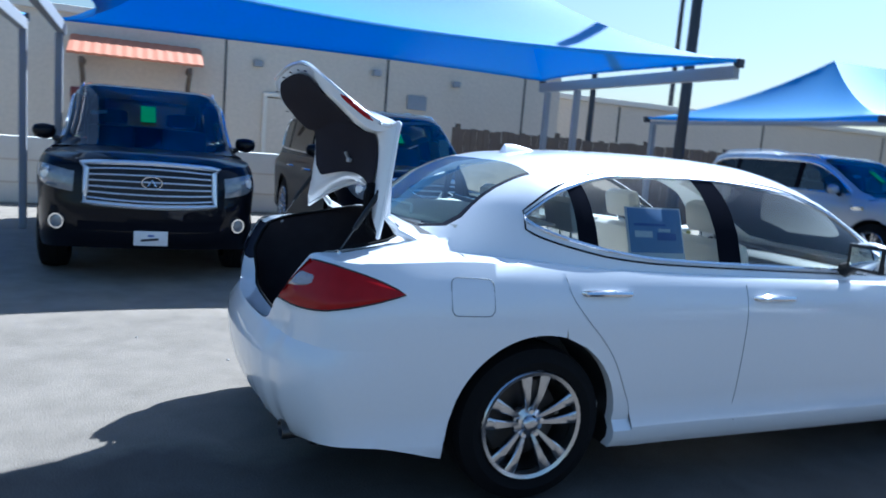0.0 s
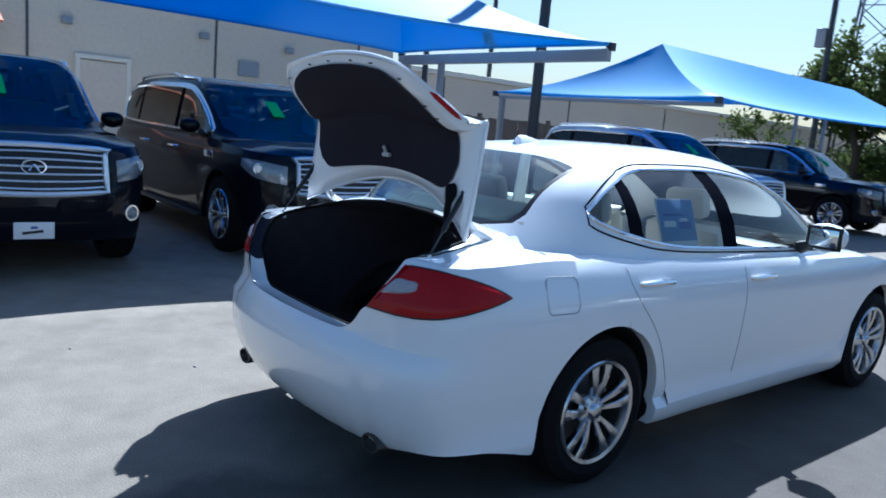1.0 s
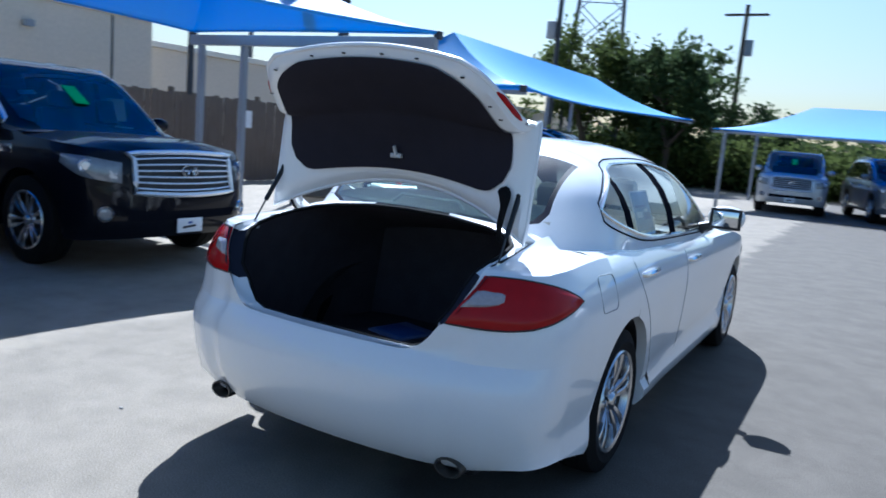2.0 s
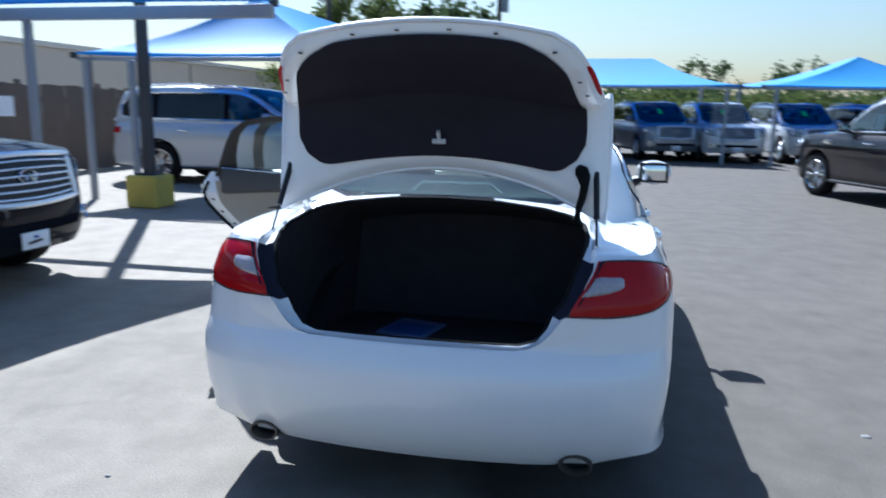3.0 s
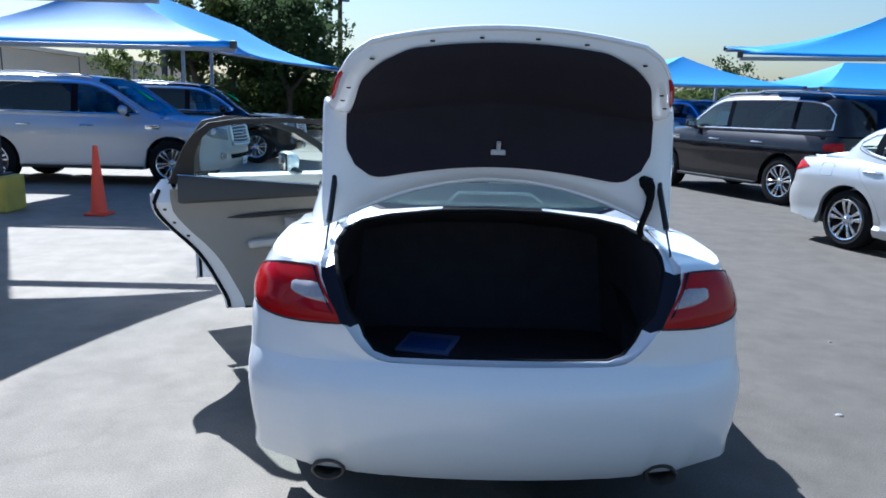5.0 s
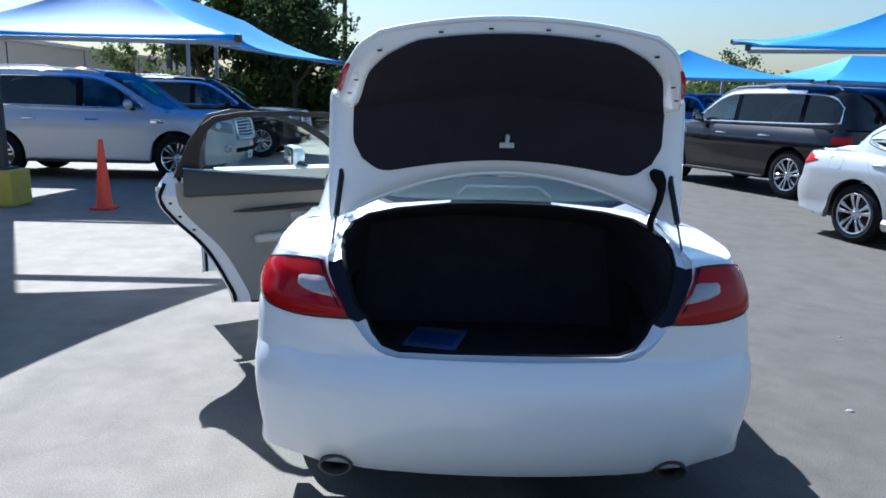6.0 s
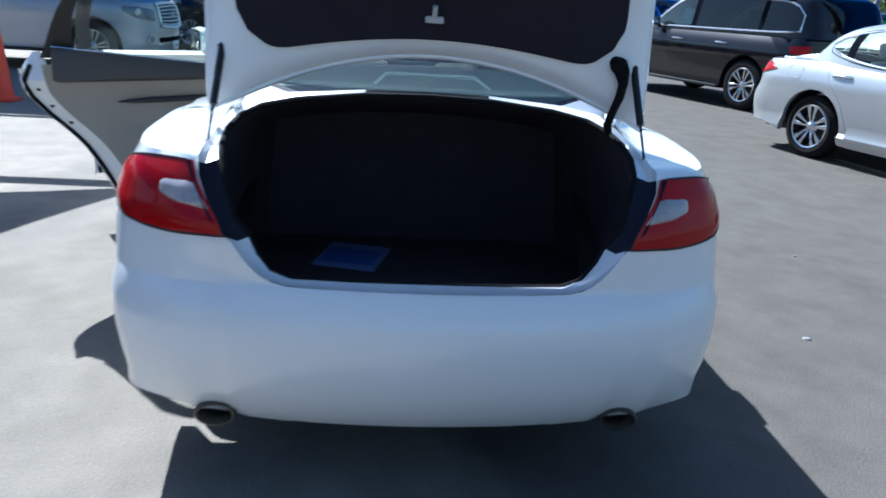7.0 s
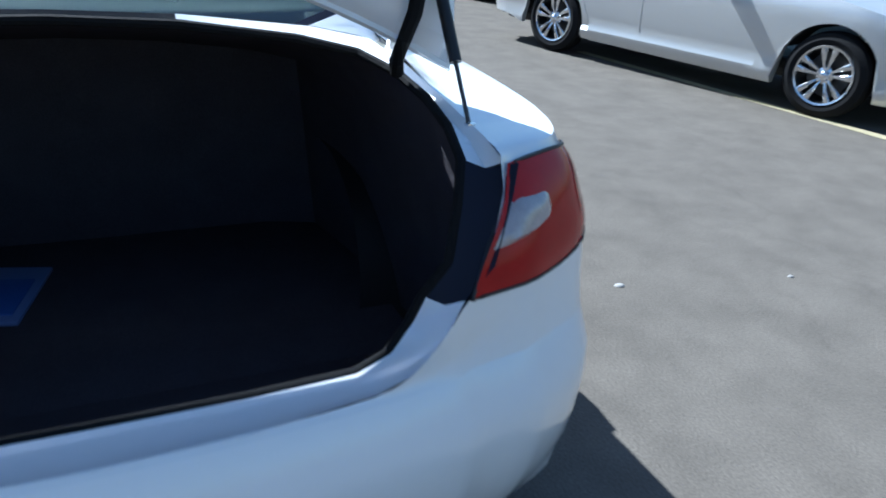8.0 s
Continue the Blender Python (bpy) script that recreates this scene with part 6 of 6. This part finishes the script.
line = bmesh.new()
pts = [Vector((4.95, 6.1, 0.005)), Vector((5.25, 4.35, 0.005)), Vector((5.50, 2.95, 0.005)), Vector((6.2, -1.0, 0.005))]
rows = [[p + Vector((-0.06, 0, 0)), p + Vector((0.06, 0, 0))] for p in pts]
tagged(part("painted_line", sheet(rows, line, flip=True), YELLOWLINE), "faded yellow painted line on the pavement", "marking", kind="structure")
for x, y, r in ((1.93, 1.35, 0.017), (2.55, 2.6, 0.009), (-1.9, -0.4, 0.009), (-1.3, 0.15, 0.010), (2.75, 1.2, 0.011)):
    bm = bmesh.new()
    bmesh.ops.create_icosphere(bm, subdivisions=2, radius=1)
    for v in bm.verts:
        v.co = Vector((x + v.co.x * r * 1.4, y + v.co.y * r, max(0.0, v.co.z) * 0.008 + 0.001))
    tagged(part("paint_fleck", bm, CONCRETEFLECK), "small pale fleck stuck to the pavement", "litter")

# ---- trees ----


def tree(x, y, h, r, seed, mat, label, clumps=60, leaves=70, group="trees behind the lot"):
    rng = random.Random(seed)
    t = thing("tree", label, "tree", (x, y, 0), group=group)
    trunk = bmesh.new()
    bend = [Vector((rng.uniform(-0.15, 0.15) * k, rng.uniform(-0.15, 0.15) * k, h * 0.14 * k)) for k in range(5)]
    tube(bend, [h * 0.032 * (1 - 0.14 * k) for k in range(5)], 9, trunk)
    tips = []
    for _ in range(9):
        a, e = rng.uniform(0, 6.28), rng.uniform(0.25, 1.2)
        s = bend[rng.choice((2, 3, 4))]
        tip = s + Vector((math.cos(a) * math.cos(e), math.sin(a) * math.cos(e), math.sin(e))) * r * rng.uniform(0.6, 0.95)
        mid = s.lerp(tip, 0.5) + Vector((0, 0, 0.1 * r))
        tube([s, mid, tip], [h * 0.014, h * 0.009, h * 0.003], 6, trunk)
        tips.append(tip)
    part("trunk", trunk, BARK, t)
    verts, faces = [], []
    centre = Vector((0, 0, h - r * 0.85))
    for c in range(clumps):
        if c < len(tips):
            o = tips[c]
        else:
            d = Vector((rng.gauss(0, 1), rng.gauss(0, 1), rng.gauss(0, 0.8))).normalized()
            o = centre + Vector((d.x * r, d.y * r, d.z * r * 0.8)) * rng.uniform(0.45, 1.0) ** 0.6
        cr = r * rng.uniform(0.13, 0.27)
        for _ in range(leaves):
            d = Vector((rng.gauss(0, 1), rng.gauss(0, 1), rng.gauss(0, 0.8)))
            p = o + d * cr * 0.5
            s = r * rng.uniform(0.018, 0.040)
            ax = Vector((rng.gauss(0, 1), rng.gauss(0, 1), rng.gauss(0, 1))).normalized()
            bx = ax.cross(Vector((rng.gauss(0, 1), rng.gauss(0, 1), rng.gauss(0, 1)))).normalized()
            i = len(verts)
            verts += [p - ax * s * 1.6, p + bx * s, p + ax * s * 1.6, p - bx * s]
            faces.append((i, i + 1, i + 2, i + 3))
    me = bpy.data.meshes.new("crown")
    me.from_pydata([tuple(v) for v in verts], [], faces)
    me.materials.append(mat)
    crown = new("crown", me)
    crown.parent = t
    crown["kind"] = "stuff"
    return t


tree(-7.0, 33.0, 6.6, 2.9, 3, LEAFDARK, "dark green tree behind the canopies", 80, 90)
tree(-9.0, 36.0, 6.6, 2.8, 5, LEAF, "broad green tree behind the far row", 80, 80)
tree(-11.3, 33.3, 7.4, 2.8, 7, LEAF, "leafy green tree beyond the low building", 90, 80)
tree(-4.2, 38.0, 4.6, 2.2, 9, LEAFDARK, "low tree with an uneven crown in the distance", 60, 70)
tree(-10.5, 23.0, 3.2, 1.5, 11, LEAF, "small pale green tree beside the low building", 50, 60)
for k, x in enumerate((6.0, 11.5, 18.0)):
    tree(x, 44.0, 4.9, 2.0, 30 + k, LEAFDARK, "distant dark tree showing over the canopies", 40, 50)


def hedge_row(x0, x1, y, h, seed, mat):
    """A belt of shrubs and low trees, too many to count."""
    rng = random.Random(seed)
    verts, faces = [], []
    for _ in range(int((x1 - x0) * 20)):
        o = Vector((rng.uniform(x0, x1), y + rng.uniform(-1.8, 1.8), rng.uniform(0.2, 1.0) ** 0.8 * h * rng.uniform(0.7, 1.1)))
        for _ in range(50):
            p = o + Vector((rng.gauss(0, 0.45), rng.gauss(0, 0.45), rng.gauss(0, 0.30)))
            s = rng.uniform(0.05, 0.11)
            ax = Vector((rng.gauss(0, 1), rng.gauss(0, 1), rng.gauss(0, 1))).normalized()
            bx = ax.cross(Vector((rng.gauss(0, 1), rng.gauss(0, 1), rng.gauss(0, 1)))).normalized()
            i = len(verts)
            verts += [p - ax * s * 1.5, p + bx * s, p + ax * s * 1.5, p - bx * s]
            faces.append((i, i + 1, i + 2, i + 3))
    # added backing quads, ragged on top, behind the leaves so gaps stay dim
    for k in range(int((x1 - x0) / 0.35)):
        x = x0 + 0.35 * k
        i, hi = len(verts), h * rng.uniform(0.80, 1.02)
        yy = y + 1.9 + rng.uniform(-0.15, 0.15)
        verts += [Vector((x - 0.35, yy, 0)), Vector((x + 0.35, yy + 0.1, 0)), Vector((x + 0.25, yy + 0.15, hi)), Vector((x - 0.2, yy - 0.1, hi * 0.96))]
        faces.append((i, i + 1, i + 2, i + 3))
    me = bpy.data.meshes.new("shrubs")
    me.from_pydata([tuple(v) for v in verts], [], faces)
    me.materials.append(mat)
    return tagged(new("shrubs", me), "belt of green shrubs and low trees behind the lot", "shrubs", kind="stuff")


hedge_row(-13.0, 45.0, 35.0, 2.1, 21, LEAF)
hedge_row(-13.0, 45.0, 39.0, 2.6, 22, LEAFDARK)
for x, y, h in ((-5.5, 40.0, 9.5),):
    p = thing("utility_pole", "distant wooden utility pole with a crossarm", "pole", (x, y, 0))
    part("pole_shaft", tube([(0, 0, 0), (0, 0, h)], [0.16, 0.11], 10), BARK, p)
    part("crossarm", box(bmesh.new(), 0, 0, h - 0.5, 2.2, 0.12, 0.12, 0.01), BARK, p, smooth=False)
    part("transformer", tube([(0.3, 0, h - 2.6), (0.3, 0, h - 1.8)], 0.22, 12), STEEL, p)


mast = thing("lattice_mast", "tall grey steel lattice mast behind the trees", "mast", (-11.6, 34.8, 0), 20)
foot, head, tall = 1.5, 0.75, 17.0
corners = [(a, b) for a in (-1, 1) for b in (-1, 1)]
for a, b in corners:
    part("leg", tube([(a * foot, b * foot, 0), (a * head, b * head, tall)], 0.06, 6), DARKSTEEL, mast)
for k in range(8):
    w0, w1 = (foot + (head - foot) * (k + j) / 8 for j in (0, 1))
    z0, z1 = tall * k / 8, tall * (k + 1) / 8
    for b in (-1, 1):
        part("brace", tube([(-w0, b * w0, z0), (w1, b * w1, z1)], 0.025, 5), DARKSTEEL, mast)
        part("brace", tube([(w0, b * w0, z0), (-w1, b * w1, z1)], 0.025, 5), DARKSTEEL, mast)
    part("brace", tube([(-w1, -w1, z1), (w1, -w1, z1)], 0.025, 5), DARKSTEEL, mast)

post = thing("utility_pole", "dark pole with a grey box near its top", "pole", (-11.48, 29.36, 0))
part("pole_shaft", tube([(0, 0, 0), (0, 0, 13.0)], [0.13, 0.10], 10), DARKSTEEL, post)
part("pole_box", box(bmesh.new(), -0.32, 0, 6.5, 0.40, 0.30, 0.75, 0.02), STEEL, post, "grey metal box")
